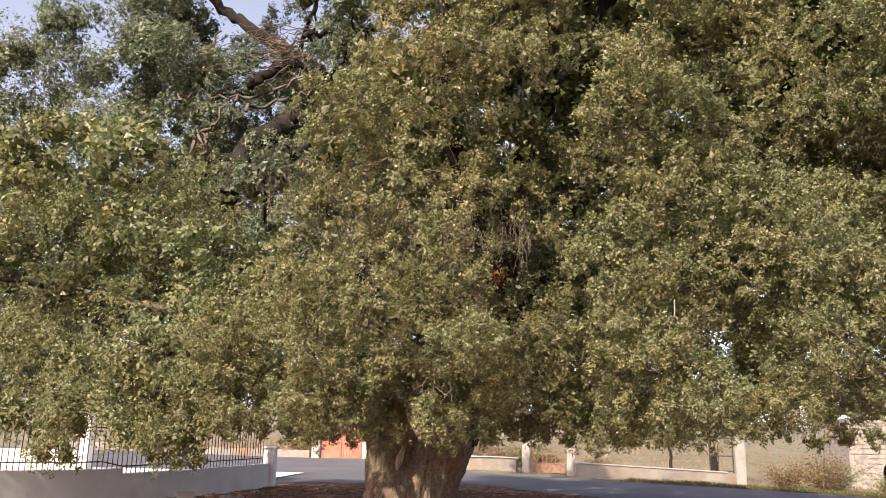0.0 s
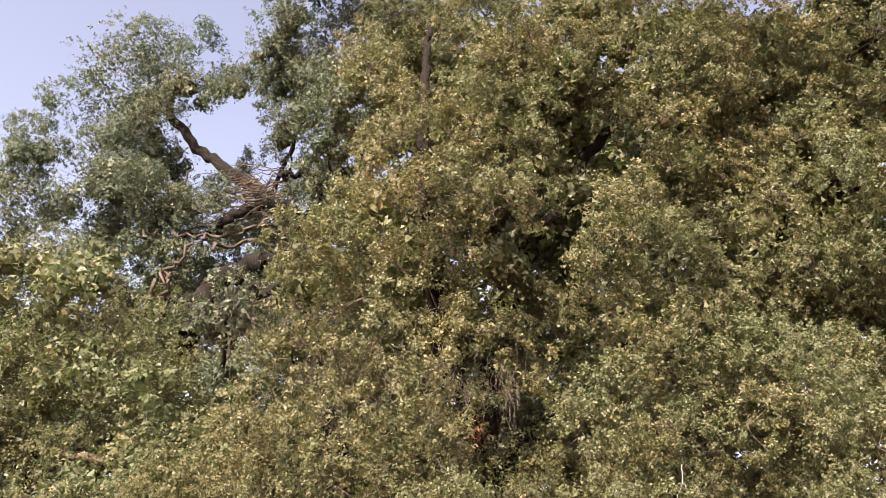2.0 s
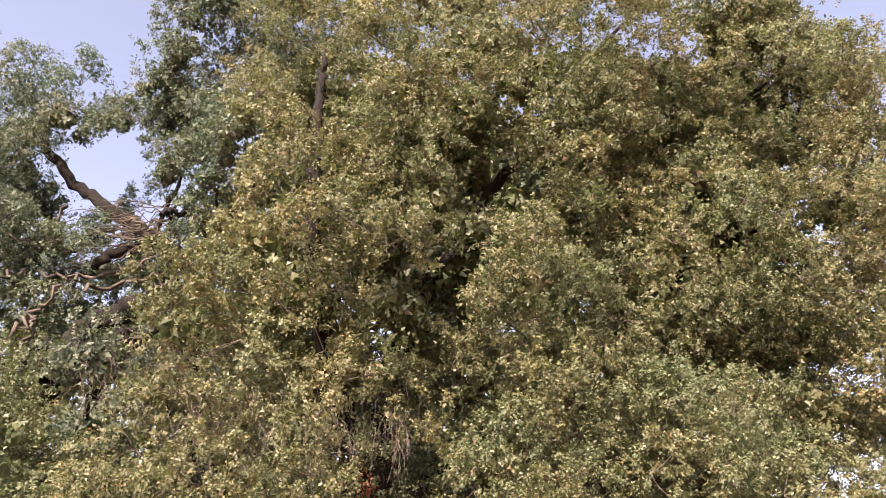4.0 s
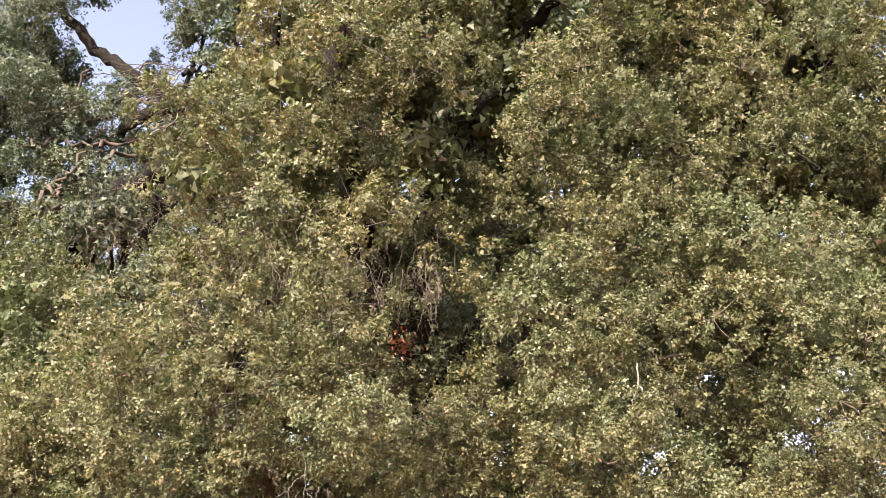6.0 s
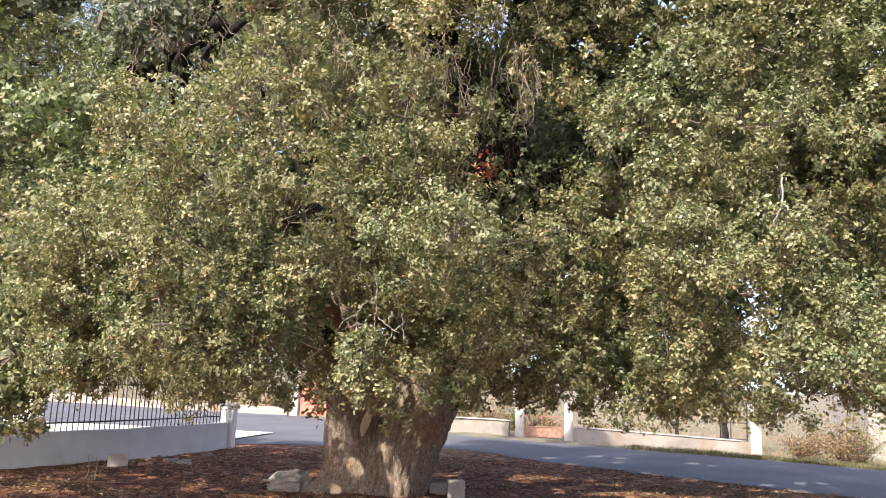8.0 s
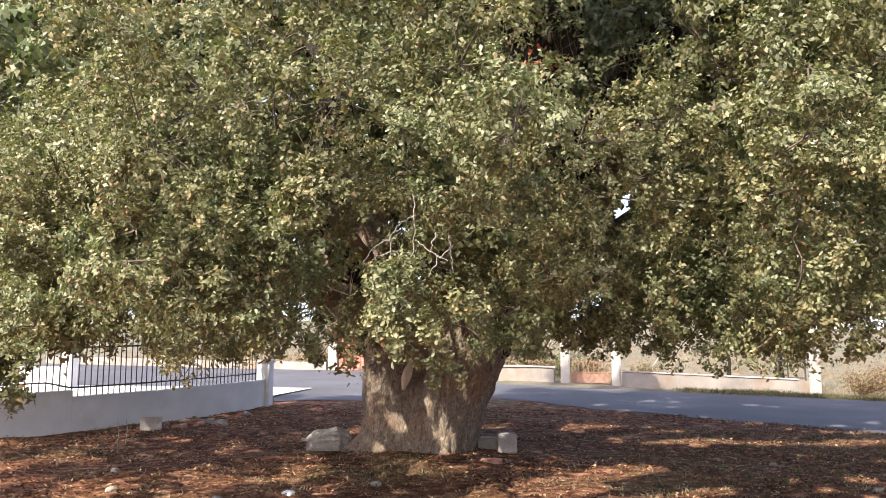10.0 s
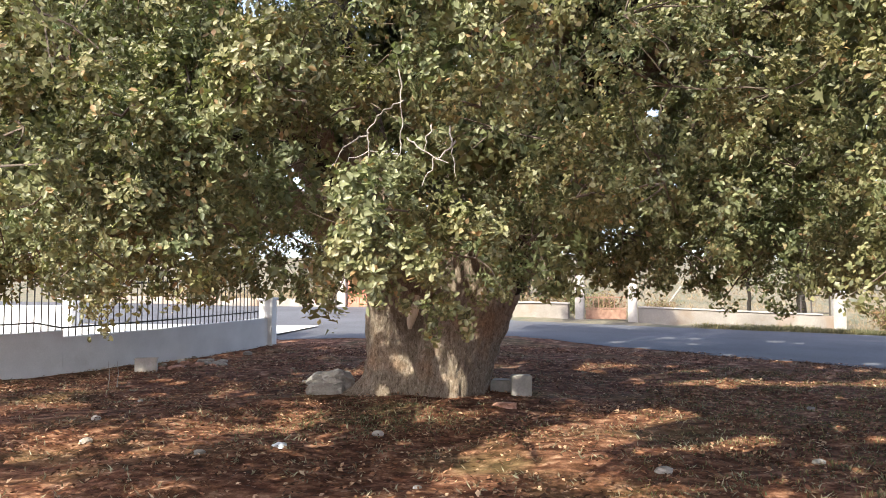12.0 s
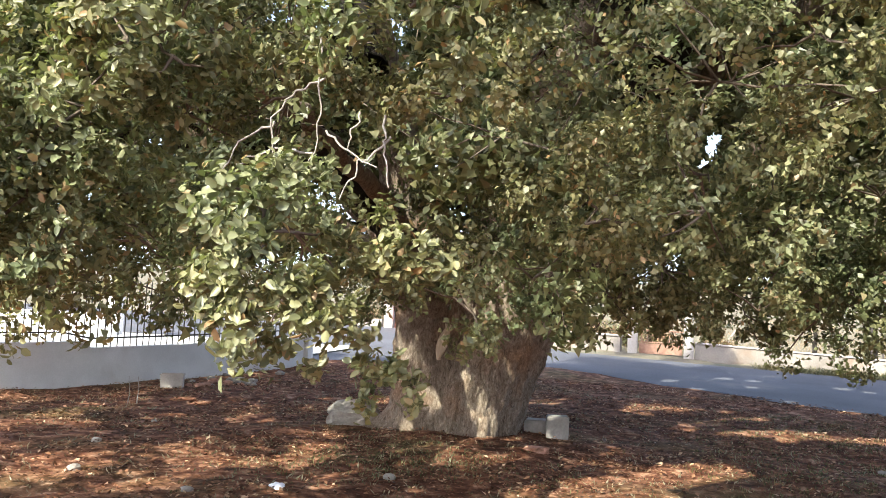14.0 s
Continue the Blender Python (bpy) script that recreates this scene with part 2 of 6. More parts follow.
def bent(points, n, jitter=0.0):
    """A smooth line of n points through a few given ones, a little crooked."""
    P = np.asarray(points, float)
    s = np.r_[0, np.cumsum(np.linalg.norm(np.diff(P, axis=0), axis=1))]
    t = np.linspace(0, s[-1], n)
    Q = np.stack([np.interp(t, s, P[:, k]) for k in range(P.shape[1])], 1)
    for _ in range(max(1, n // 6)):
        Q[1:-1] = (Q[:-2] + 2 * Q[1:-1] + Q[2:]) / 4
    if jitter:
        Q[1:-1] += rs.normal(0, jitter, (n - 2, 3))
    return Q


def joined(pieces):
    V, F, o = [], [], 0
    for v, f in pieces:
        V.append(v)
        F.append(f + o)
        o += len(v)
    return np.concatenate(V), np.concatenate(F)


def unit(v):
    return v / (np.linalg.norm(v, axis=-1, keepdims=True) + 1e-9)


def leaves(P, D, N, L, W, oval=False, corners=4):
    """Leaves at P that point along D with normals near N: folded along the rib. Oval ones have six corners, the rest four, far ones three."""
    S = unit(np.cross(D, N))
    N = np.cross(S, D)
    L, W = L[:, None], W[:, None]
    fold = 0.22 * W * N
    if corners == 3:
        V = np.stack([P + S * W * 0.45, P + D * L, P - S * W * 0.55 + D * L * 0.25], 1)
        return V.reshape(-1, 3), np.arange(len(P))[:, None] * 3 + np.array([[0, 1, 2]])
    if oval:
        V = np.stack([P, P + D * L * 0.3 + S * W * 0.46 + fold, P + D * L * 0.72 + S * W * 0.4 + fold, P + D * L, P + D * L * 0.72 - S * W * 0.4 + fold, P + D * L * 0.3 - S * W * 0.46 + fold], 1)
        o = np.arange(len(P))[:, None] * 6
        F = np.concatenate([o + [0, 1, 2, 3], o + [0, 3, 4, 5]], 1).reshape(-1, 4)
    else:
        V = np.stack([P, P + D * L * 0.5 + S * W * 0.5 + fold, P + D * L, P + D * L * 0.5 - S * W * 0.5 + fold], 1)
        F = np.arange(len(P))[:, None] * 4 + np.array([[0, 1, 2, 3]])
    return V.reshape(-1, 3), F


# ---- ground ----
NEAR_X, NEAR_Y = (-60, -14, -8.6, -6, -3.3, -1.7, 0.8, 2.9, 4.3, 7.5, 14, 60), (32, 29, 24.6, 25.4, 26.4, 25.3, 23.7, 22.5, 21.6, 20, 17, 0)
FAR_X, FAR_Y = (-60, -16, -9.5, -6, -3.5, 1, 6.7, 14, 60), (44, 40, 38.4, 34, 31.1, 31, 31.4, 31, 20)


def road_near(x):
    return np.interp(x, NEAR_X, NEAR_Y)


def road_far(x):
    return np.interp(x, FAR_X, FAR_Y)


def level(x, y):
    """Height of the ground: flat under the tree, rising to the road and the hillside behind it, lower to the right."""
    x, y = np.asarray(x, float), np.asarray(y, float)
    q = np.clip(y - 17, 0, 25)
    return 0.036 * q - 0.0026 * np.clip(x, -3, 25) * q + 0.075 * np.clip(y - 40, 0, 90) + 0.02 * np.clip(y - 130, 0, 600)


def rough_level(x, y):
    x, y = np.asarray(x, float), np.asarray(y, float)
    z = level(x, y)
    bumps = 0.035 * np.sin(1.7 * x + 0.6 * y) * np.sin(1.1 * y - 0.5 * x) + 0.02 * np.sin(4.1 * x + 1.3) * np.sin(3.7 * y + 0.4) + 0.008 * np.sin(11 * x + 3 * y) * np.sin(9 * y - 2 * x)
    on_road = (y > road_near(x) + 0.3) & (y < road_far(x) - 0.2)
    edge = np.clip((road_near(x) - y) / 1.2, 0.15, 1)
    bumps = np.where(y < 32, bumps * edge, bumps)
    mound = 0.12 * np.exp(-(((x + 2.4) / 1.5) ** 2 + ((y - 16.4) / 1.4) ** 2))
    return z + np.where(on_road, -0.07, np.where(y < 34, bumps, bumps * 2) + mound)


def spaced(dense0, dense1, step, far):
    mid = np.arange(dense0, dense1 + 1e-6, step)
    out = np.geomspace(step * 2, far, 26)
    return np.r_[dense0 - out[::-1], mid, dense1 + out]


gx, gy = spaced(-14, 12, 0.16, 1500), spaced(5, 45, 0.2, 1500)
X, Y = np.meshgrid(gx, gy)
V = np.stack([X, Y, rough_level(X, Y)], -1).reshape(-1, 3)
i, j = np.meshgrid(np.arange(len(gy) - 1), np.arange(len(gx) - 1), indexing="ij")
w = len(gx)
F = np.stack([i * w + j, i * w + j + 1, (i + 1) * w + j + 1, (i + 1) * w + j], -1).reshape(-1, 4)
tagged(linked("ground", fast_mesh("ground", V, F), earth_mat, smooth=True), "red earth strewn with dry leaves, dry grass further off", "ground", kind="structure")

rx = np.r_[np.linspace(-60, -14, 14)[:-1], np.linspace(-14, 14, 90), np.linspace(14, 60, 14)[1:]]
u = np.linspace(0, 1, 20)
edge = 0.12 * np.sin(rx * 2.3) + 0.07 * np.sin(rx * 6.1 + 1)
ry = (road_near(rx) + edge)[:, None] * (1 - u) + road_far(rx)[:, None] * u
RX = np.repeat(rx[:, None], len(u), 1)
V = np.stack([RX, ry, level(RX, ry) + 0.012], -1).reshape(-1, 3)
i, j = np.meshgrid(np.arange(len(rx) - 1), np.arange(len(u) - 1), indexing="ij")
w = len(u)
F = np.stack([i * w + j, (i + 1) * w + j, (i + 1) * w + j + 1, i * w + j + 1], -1).reshape(-1, 4)
tagged(linked("road", fast_mesh("road", V, F), asphalt, smooth=True), "worn grey asphalt road dappled with sun", "road", kind="structure")


# ---- the oak ----
oak = thing("holm_oak", "huge old evergreen oak with olive-green crown hanging low", "tree", at=(-2.4, 16.4, 0))


def trunk():
    """Two stems grown together, leaning to the right, flared at the roots, with ridged bark."""
    H = np.linspace(-0.25, 2.5, 92)
    A = np.linspace(0, 2 * np.pi, 168, endpoint=False)
    V = []
    for z in H:
        lean = 0.1 * max(z, 0) + 0.055 * max(z - 0.7, 0) ** 1.5
        flare = 0.42 * math.exp(-max(z + 0.1, 0) / 0.22)
        swell = 1 + 0.05 * max(z - 0.7, 0)
        c = np.array([-2.4 + lean, 16.45])
        rad = np.zeros(len(A))
        for ox, oy, r0 in ((-0.45 - 0.22 * max(z, 0), -0.02, 0.43), (0.13 + 0.15 * max(z, 0), 0.0, 0.58), (0.0, 0.25, 0.55)):
            d, phi = math.hypot(ox, oy), math.atan2(oy, ox)
            r1 = r0 * swell
            inside = np.maximum(r1 ** 2 - (d * np.sin(A - phi)) ** 2, 0)
            rad = np.maximum(rad, d * np.cos(A - phi) + np.sqrt(inside))
        roots = 0.5 + 0.5 * np.cos(5 * A + 0.6) + 0.5 * np.cos(3 * A + 2.2)
        rad = rad + flare * (0.4 + 0.5 * roots) * (0.6 - 0.4 * np.cos(A)) - 0.1 * math.exp(-max(z, 0) / 0.5) * np.maximum(np.cos(A), 0)
        # a root runs out to the left
        rad = rad + 0.55 * math.exp(-max(z, 0) / 0.2) * np.exp(-((np.angle(np.exp(1j * (A - math.pi - 0.1)))) / 0.25) ** 2)
        for k, (a, rr) in enumerate(zip(A, rad)):
            p = Vector((math.cos(a) * 5, math.sin(a) * 5, z * 1.1))
            ridge = noise.fractal(Vector((p.x * 2.2, p.y * 2.2, p.z * 3.0)), 0.8, 2.1, 5) * 0.05 + noise.noise(Vector((math.cos(a) * 1.5, math.sin(a) * 1.5, z * 0.8))) * 0.07
            rr = rr + ridge
            V.append((c[0] + rr * math.cos(a), c[1] + rr * math.sin(a), z))
    n, s = len(H), len(A)
    i, j = np.meshgrid(np.arange(n - 1), np.arange(s), indexing="ij")
    k = (j + 1) % s
    F = np.stack([i * s + j, i * s + k, (i + 1) * s + k, (i + 1) * s + j], -1).reshape(-1, 4)
    # the crotch where the limbs part closes over
    top = np.array(V[-s:])
    mid = top.mean(0)
    for q, h in ((0.6, 0.1), (0.15, 0.12)):
        V += [tuple(mid + (p - mid) * q + np.array([0, 0, h])) for p in top]
    j = np.arange(s)
    F = np.concatenate([F] + [np.stack([(n + i) * s + j, (n + i) * s + (j + 1) % s, (n + i + 1) * s + (j + 1) % s, (n + i + 1) * s + j], -1) for i in (-1, 0)])
    linked("trunk", fast_mesh("trunk", np.array(V), F), bark, oak, "thick grey-brown trunk with deeply ridged bark", True)


trunk()
limb_points = []


def limb(points, r0, r1, material=None, jitter=0.03, sides=10, label=""):
    # thinner limbs take the bark that has crown shade in its colour
    material = material or (bark if r0 >= 0.24 else shade_dark_bark)
    n = max(10, int(6 * len(points)))
    P = bent(points, n, jitter)
    R = np.linspace(r0, r1, n) ** 1.0
    R[:3] *= (1.2, 1.1, 1.05)
    v, f = tube_arrays(P, R, sides, 0.1)
    limb_points.extend((p, r) for p, r in zip(P, R))
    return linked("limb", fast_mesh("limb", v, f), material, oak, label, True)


limb([(-2.95, 16.4, 1.3), (-3.4, 15.9, 4), (-3.52, 14.14, 6.32)], 0.36, 0.23)
limb([(-3.25, 14.37, 5.43), (-3.52, 14.14, 6.32), (-4.12, 13.96, 8.37), (-4.61, 13.96, 8.9), (-5.6, 13.97, 9.56), (-6.41, 13.97, 10.32), (-7.04, 13.97, 11.12)], 0.2, 0.08, shade_dark_bark)
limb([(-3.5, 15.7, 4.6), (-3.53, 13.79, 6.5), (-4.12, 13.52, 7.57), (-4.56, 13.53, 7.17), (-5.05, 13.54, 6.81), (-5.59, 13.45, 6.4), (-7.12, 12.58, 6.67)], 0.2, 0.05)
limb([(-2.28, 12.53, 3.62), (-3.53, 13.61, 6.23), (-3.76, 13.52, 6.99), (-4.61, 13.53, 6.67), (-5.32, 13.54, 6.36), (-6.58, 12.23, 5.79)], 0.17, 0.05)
limb([(-3.1, 15.7, 2.4), (-3.53, 12.74, 3.84), (-4.03, 12.21, 4.77), (-4.09, 12.21, 5.35), (-3.94, 12.21, 5.75), (-3.5, 12.3, 6.3), (-3.2, 12.7, 6.9)], 0.2, 0.05, shade_dark_bark)
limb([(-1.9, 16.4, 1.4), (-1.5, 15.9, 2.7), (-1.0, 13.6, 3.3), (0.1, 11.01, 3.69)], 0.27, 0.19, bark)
limb([(0.0, 11.2, 3.6), (0.1, 11.01, 3.69), (0.21, 10.79, 4.29), (0.18, 10.79, 4.81), (0.73, 10.1, 5.95), (1.69, 10.4, 7.61), (2.8, 10.6, 8.8)], 0.18, 0.03, shade_dark_bark)
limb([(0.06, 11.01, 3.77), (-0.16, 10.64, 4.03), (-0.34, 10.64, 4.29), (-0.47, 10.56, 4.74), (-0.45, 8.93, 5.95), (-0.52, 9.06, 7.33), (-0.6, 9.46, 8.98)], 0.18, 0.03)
limb([(-1.5, 16.5, 1.6), (-1.0, 15.5, 2.6), (-0.01, 12.25, 3.2), (1.33, 11.24, 4.66), (3.11, 11.0, 5.11), (3.91, 10.9, 6.11), (4.39, 10.8, 7.9)], 0.26, 0.03, shade_dark_bark)
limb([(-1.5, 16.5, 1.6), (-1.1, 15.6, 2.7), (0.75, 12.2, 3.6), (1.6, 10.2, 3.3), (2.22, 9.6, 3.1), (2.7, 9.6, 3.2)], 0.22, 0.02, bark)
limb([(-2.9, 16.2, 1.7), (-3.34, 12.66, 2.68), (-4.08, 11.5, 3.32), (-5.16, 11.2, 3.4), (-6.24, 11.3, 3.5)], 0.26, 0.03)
limb([(-2.7, 16.5, 1.7), (-2.3, 13.0, 2.6), (-1.94, 10.6, 2.8), (-1.6, 9.2, 2.8)], 0.14, 0.03, bark)
limb([(0.18, 10.72, 5.03), (0.75, 9.8, 5.97), (1.1, 9.7, 6.06), (1.57, 9.6, 6.18), (2.04, 9.2, 6.03)], 0.1, 0.03)
limb([(-3.38, 13.30, 7.64), (-3.93, 13.18, 8.33), (-4.58, 13.54, 8.40), (-4.74, 12.94, 7.94), (-5.38, 13.78, 8.01)], 0.13, 0.06)
limb([(-3.83, 12.40, 6.74), (-4.22, 12.28, 6.54), (-4.75, 12.64, 6.46), (-4.57, 12.04, 5.83), (-5.16, 12.88, 5.45)], 0.17, 0.13)
limb([(-3.62, 12.00, 6.12), (-3.94, 11.88, 5.85), (-4.49, 12.24, 5.85), (-4.55, 11.64, 5.33)], 0.12, 0.08)
limb([(-3.65, 11.20, 4.03), (-3.55, 11.08, 4.50), (-3.73, 11.44, 5.05), (-3.44, 10.84, 5.28), (-3.63, 11.68, 6.05)], 0.07, 0.05)
limb([(-2.47, 12.90, 8.71), (-3.00, 12.78, 8.58), (-3.63, 13.14, 8.86), (-3.75, 12.54, 8.42)], 0.07, 0.04)
limb([(-2.67, 12.90, 8.62), (-3.04, 12.78, 8.25), (-3.45, 13.14, 7.90), (-3.49, 12.54, 6.99)], 0.055, 0.03)
limb([(-2.4, 16.8, 1.8), (-2.5, 19, 4.5), (-2, 20.4, 8)], 0.3, 0.06)
limb([(-1.5, 16.8, 1.8), (1.5, 18.6, 4.5), (4, 18.6, 7.5)], 0.3, 0.06)
limb([(-3, 16.8, 1.8), (-6, 18.3, 4.5), (-8, 18.3, 7.2)], 0.28, 0.06)
LIMB_P = np.array([p for p, r in limb_points])
twig_pieces = []

# a blade of bare pale wood in the cleft between the stems, and raw scrapes at the foot
sw, sh = np.linspace(-1, 1, 7), np.linspace(0, 1, 16)
V = [(-2.63 + 0.1 * (t - 0.5) + 0.075 * s * math.sin(math.pi * (0.08 + 0.9 * t)), 15.93 + 0.03 * abs(s) + 0.03 * t - 0.02 * math.sin(5 * t), 0.98 + 0.46 * t) for t in sh for s in sw]
F = np.array([(a * 7 + b, a * 7 + b + 1, (a + 1) * 7 + b + 1, (a + 1) * 7 + b) for a in range(15) for b in range(6)])
scar = linked("bare_wood_scar", fast_mesh("bare_wood_scar", np.array(V), F), bare_wood, oak, "pale barkless wood scar", True)
scar.modifiers.new("thick", "SOLIDIFY").thickness = 0.05


CROWN = np.array([-1.5, 15.5, 6.0])


# gaps through which the sun falls to the ground: foot, direction, radius
SHAFTS = [((x, y, 0.0), tuple(to_sun), r) for x, y, r in (
    (-0.9, 12.8, 0.28), (-0.79, 13.4, 0.25), (-0.38, 13.2, 0.38), (-0.06, 13.6, 0.38), (-0.4, 14.0, 0.33), (-0.1, 14.4, 0.35), (0.2, 14.9, 0.38), (0.5, 15.3, 0.35), (0.75, 15.6, 0.25), (-0.7, 12.5, 0.30), (-0.9, 11.8, 0.25), (-0.2, 12.4, 0.33),
    (0.02, 19.5, 0.16), (0.3, 19.8, 0.15), (0.6, 20.2, 0.19), (0.9, 20.4, 0.20), (1.2, 20.5, 0.16), (1.7, 15.6, 0.14), (1.95, 15.75, 0.12), (1.2, 13.7, 0.22), (1.45, 14.0, 0.22), (0.85, 13.3, 0.13), (0.5, 13.05, 0.13), (3.2, 15.2, 0.15), (2.7, 14.3, 0.13), (4.5, 21.2, 0.16), (4.9, 21.6, 0.18),
    (-7.37, 17.44, 0.12), (-7.0, 17.3, 0.1), (-4.0, 12.2, 0.1), (-4.3, 12.4, 0.08), (-6.8, 23.2, 0.14), (-6.4, 22.9, 0.1))]
SHAFTS += [((0.8 + 0.3 * k, 18.75 + 0.078 * k, 0.0), tuple(to_sun), 0.14 + 0.05 * (k % 3 == 1) + 0.005 * k) for k in range(14)]
SHAFTS += [((x, y, z), tuple(to_sun), r) for x, y, z, r in ((-0.4, 25.5, 0.33, 0.16), (0.2, 24.3, 0.27, 0.11), (1.3, 25.6, 0.29, 0.11), (3.3, 27.2, 0.29, 0.16), (3.8, 26.9, 0.27, 0.11), (1.4, 27.2, 0.34, 0.11), (2.8, 22.4, 0.17, 0.16), (3.8, 24.0, 0.19, 0.11), (3.4, 23.6, 0.19, 0.11), (0.7, 27.2, 0.36, 0.16), (4.4, 22.4, 0.14, 0.11))]
# a broken play of light on the trunk
SHAFTS += [((rs.uniform(-3.0, -1.6), 15.9, rs.uniform(0.05, 2.2)), tuple(to_sun), rs.uniform(0.035, 0.1)) for _ in range(30)]
for _ in range(75):
    SHAFTS.append(((rs.uniform(-9, 7), rs.uniform(11, 24), 0.0), tuple(to_sun), rs.uniform(0.03, 0.08)))
SHAFTS += [((0.62 + dx, 10.38, 2.45 + dz), w, r) for w in ((-0.025, 0.985, 0.169), (-0.014, 0.978, 0.209)) for dx, dz, r in ((0, 0, 0.02), (0.06, 0.09, 0.014), (-0.04, -0.08, 0.012), (-0.06, 0.1, 0.01))]
SH_A, SH_W, SH_R = np.array([a for a, w, r in SHAFTS]), np.array([w for a, w, r in SHAFTS]), np.array([r for a, w, r in SHAFTS])


def off_shafts(P, c, R, margin=0.0):
    """Which points lie outside the gaps."""
    q = c - SH_A
    d = np.linalg.norm(q - (q * SH_W).sum(1)[:, None] * SH_W, axis=1)
    ok = np.ones(len(P), bool)
    for k in np.nonzero(d < R * 1.6 + SH_R)[0]:
        q = P - SH_A[k]
        ok &= np.linalg.norm(q - (q @ SH_W[k])[:, None] * SH_W[k], axis=1) > SH_R[k] + margin
    return ok


def globe(n):
    """Points spread evenly over a unit ball."""
    i = np.arange(n) + 0.5
    h = 1 - 2 * i / n
    w = np.sqrt(1 - h * h)
    return np.stack([np.cos(2.39996 * i) * w, np.sin(2.39996 * i) * w, h], 1)


def clump(center, R, material, leaf, count, oval, twigs=True, squash=0.88, corners=3, coat=110, hang=0.7):
    """A bough's cushion of foliage, like a cauliflower: smaller cushions round it, each a close coat of leafy tufts over older leaves."""
    c = np.array(center)
    flat = np.array([1, 1, squash])
    n_s = 11 if R > 0.42 else 8
    d = unit(rs.normal(size=(90, 3)) + np.array([0, -0.2, 0.2]))
    d = d[(d[:, 2] > -hang) & (d @ unit(CROWN - c) < 0.6)][:n_s]
    S = c + d * (R * rs.uniform(0.5, 0.78, (len(d), 1))) * flat
    r_s = R * rs.uniform(0.3, 0.55, len(d))
    n_t = 16
    e = unit(rs.normal(size=(len(d), n_t, 3)) + d[:, None] * 0.7 + np.array([0, 0, 0.25]))
    reach = r_s[:, None] * rs.uniform(0.8, 1.38, (len(d), n_t))
    share = (r_s ** 2 / (r_s ** 2).sum() * count / n_t).astype(int) + 1
    which = np.repeat(np.arange(len(d)), share * n_t)
    tuft = rs.randint(0, n_t, len(which))
    et, rt = e[which, tuft], reach[which, tuft]
    N_l = len(which)
    ed = unit(et + rs.normal(size=(N_l, 3)) * 0.25)
    # the side that faces the crown's dim heart has shed its leaves
    ok = ed @ unit(CROWN - c) < rs.uniform(0.1, 0.7, N_l)
    which, rt, ed, N_l = which[ok], rt[ok], ed[ok], int(ok.sum())
    P = S[which] + ed * (rt * (0.66 + 0.42 * rs.rand(N_l) ** 0.8))[:, None] * flat
    # blades spread to the light on the outside of each tuft
    N = unit(rs.normal(size=(N_l, 3)) * 0.75 + ed * 0.7 + d[which] * 0.2 + np.array([0, 0, 0.2]))
    D = unit(np.cross(N, rs.normal(size=(N_l, 3))) + ed * 0.45)
    ln = leaf * rs.uniform(0.6, 1.35, N_l)
    wide = ln * (rs.uniform(0.42, 0.64, N_l) if corners == 4 else rs.uniform(0.55, 0.82, N_l))
    # a close coat of older leaves underneath
    ball = globe(coat)
    step = np.sqrt(4 * np.pi / coat) * r_s * 0.6
    Q = (S[:, None] + ball * ((r_s * 0.6)[:, None] * rs.uniform(0.65, 1.15, (len(d), coat)))[..., None] * flat).reshape(-1, 3)
    G = np.tile(ball, (len(d), 1))
    size = np.repeat(step, coat)
    ok = (G @ unit(CROWN - c) < 0.4) & (np.linalg.norm((Q - c) / flat, axis=1) > R * 0.38)
    Q, G, size = Q[ok], G[ok], size[ok]
    n_i = len(Q)
    N2 = unit(G + rs.normal(size=(n_i, 3)) * 0.5)
    D2 = unit(np.cross(N2, rs.normal(size=(n_i, 3))))
    P, D, N = np.concatenate([P, Q - D2 * size[:, None] * 0.9]), np.concatenate([D, D2]), np.concatenate([N, N2])
    ln, wide = np.concatenate([ln, np.minimum(size * 1.9, leaf * 1.7)]), np.concatenate([wide, np.minimum(size * 1.7, leaf * 1.5)])
    ok = off_shafts(P + D * ln[:, None] * 0.5, c, R, ln * 0.6)
    v, f = leaves(P[ok], D[ok], N[ok], ln[ok], wide[ok], oval, corners)
    tagged(linked("foliage_clump", fast_mesh("foliage_clump", v, f), material, oak), kind="stuff")
    T = (S[:, None] + e * reach[..., None] * flat).reshape(-1, 3)
    if not twigs or (c[0] < -4 and c[2] > 8):
        return
    near = np.linalg.norm(LIMB_P - (c + [0, 1.2, -0.3]), axis=1)
    k = int(near.argmin())
    a = LIMB_P[k]
    if near[k] > 2.3:
        return
    mid = (a + c) / 2 + np.array([0, 0, 0.12 * near[k]])
    line = bent([a, mid, c], 10, 0.02)
    if not off_shafts(line, c, 9, 0.05).all():
        return
    v, f = tube_arrays(line, np.linspace(0.03 + 0.01 * near[k], 0.016, 10), 5, 0.1)
    linked("branch", fast_mesh("branch", v, f), shade_dark_bark, oak)
    for t in T[rs.permutation(len(T))[:14]]:
        m = (c + t) / 2 + rs.normal(0, 0.05, 3)
        twig_pieces.append(tube_arrays(bent([c + (t - c) * 0.05, m, t + (t - c) * 0.12], 5, 0.012), np.linspace(0.012, 0.003, 5), 3))


def sunny(p):
    """Whether a cushion there would shade the sunlit road by the red gate."""
    foot = np.array(p) - np.array(to_sun) * (p[2] / to_sun[2])
    return foot[0] < -2.2 and foot[1] > 26.4


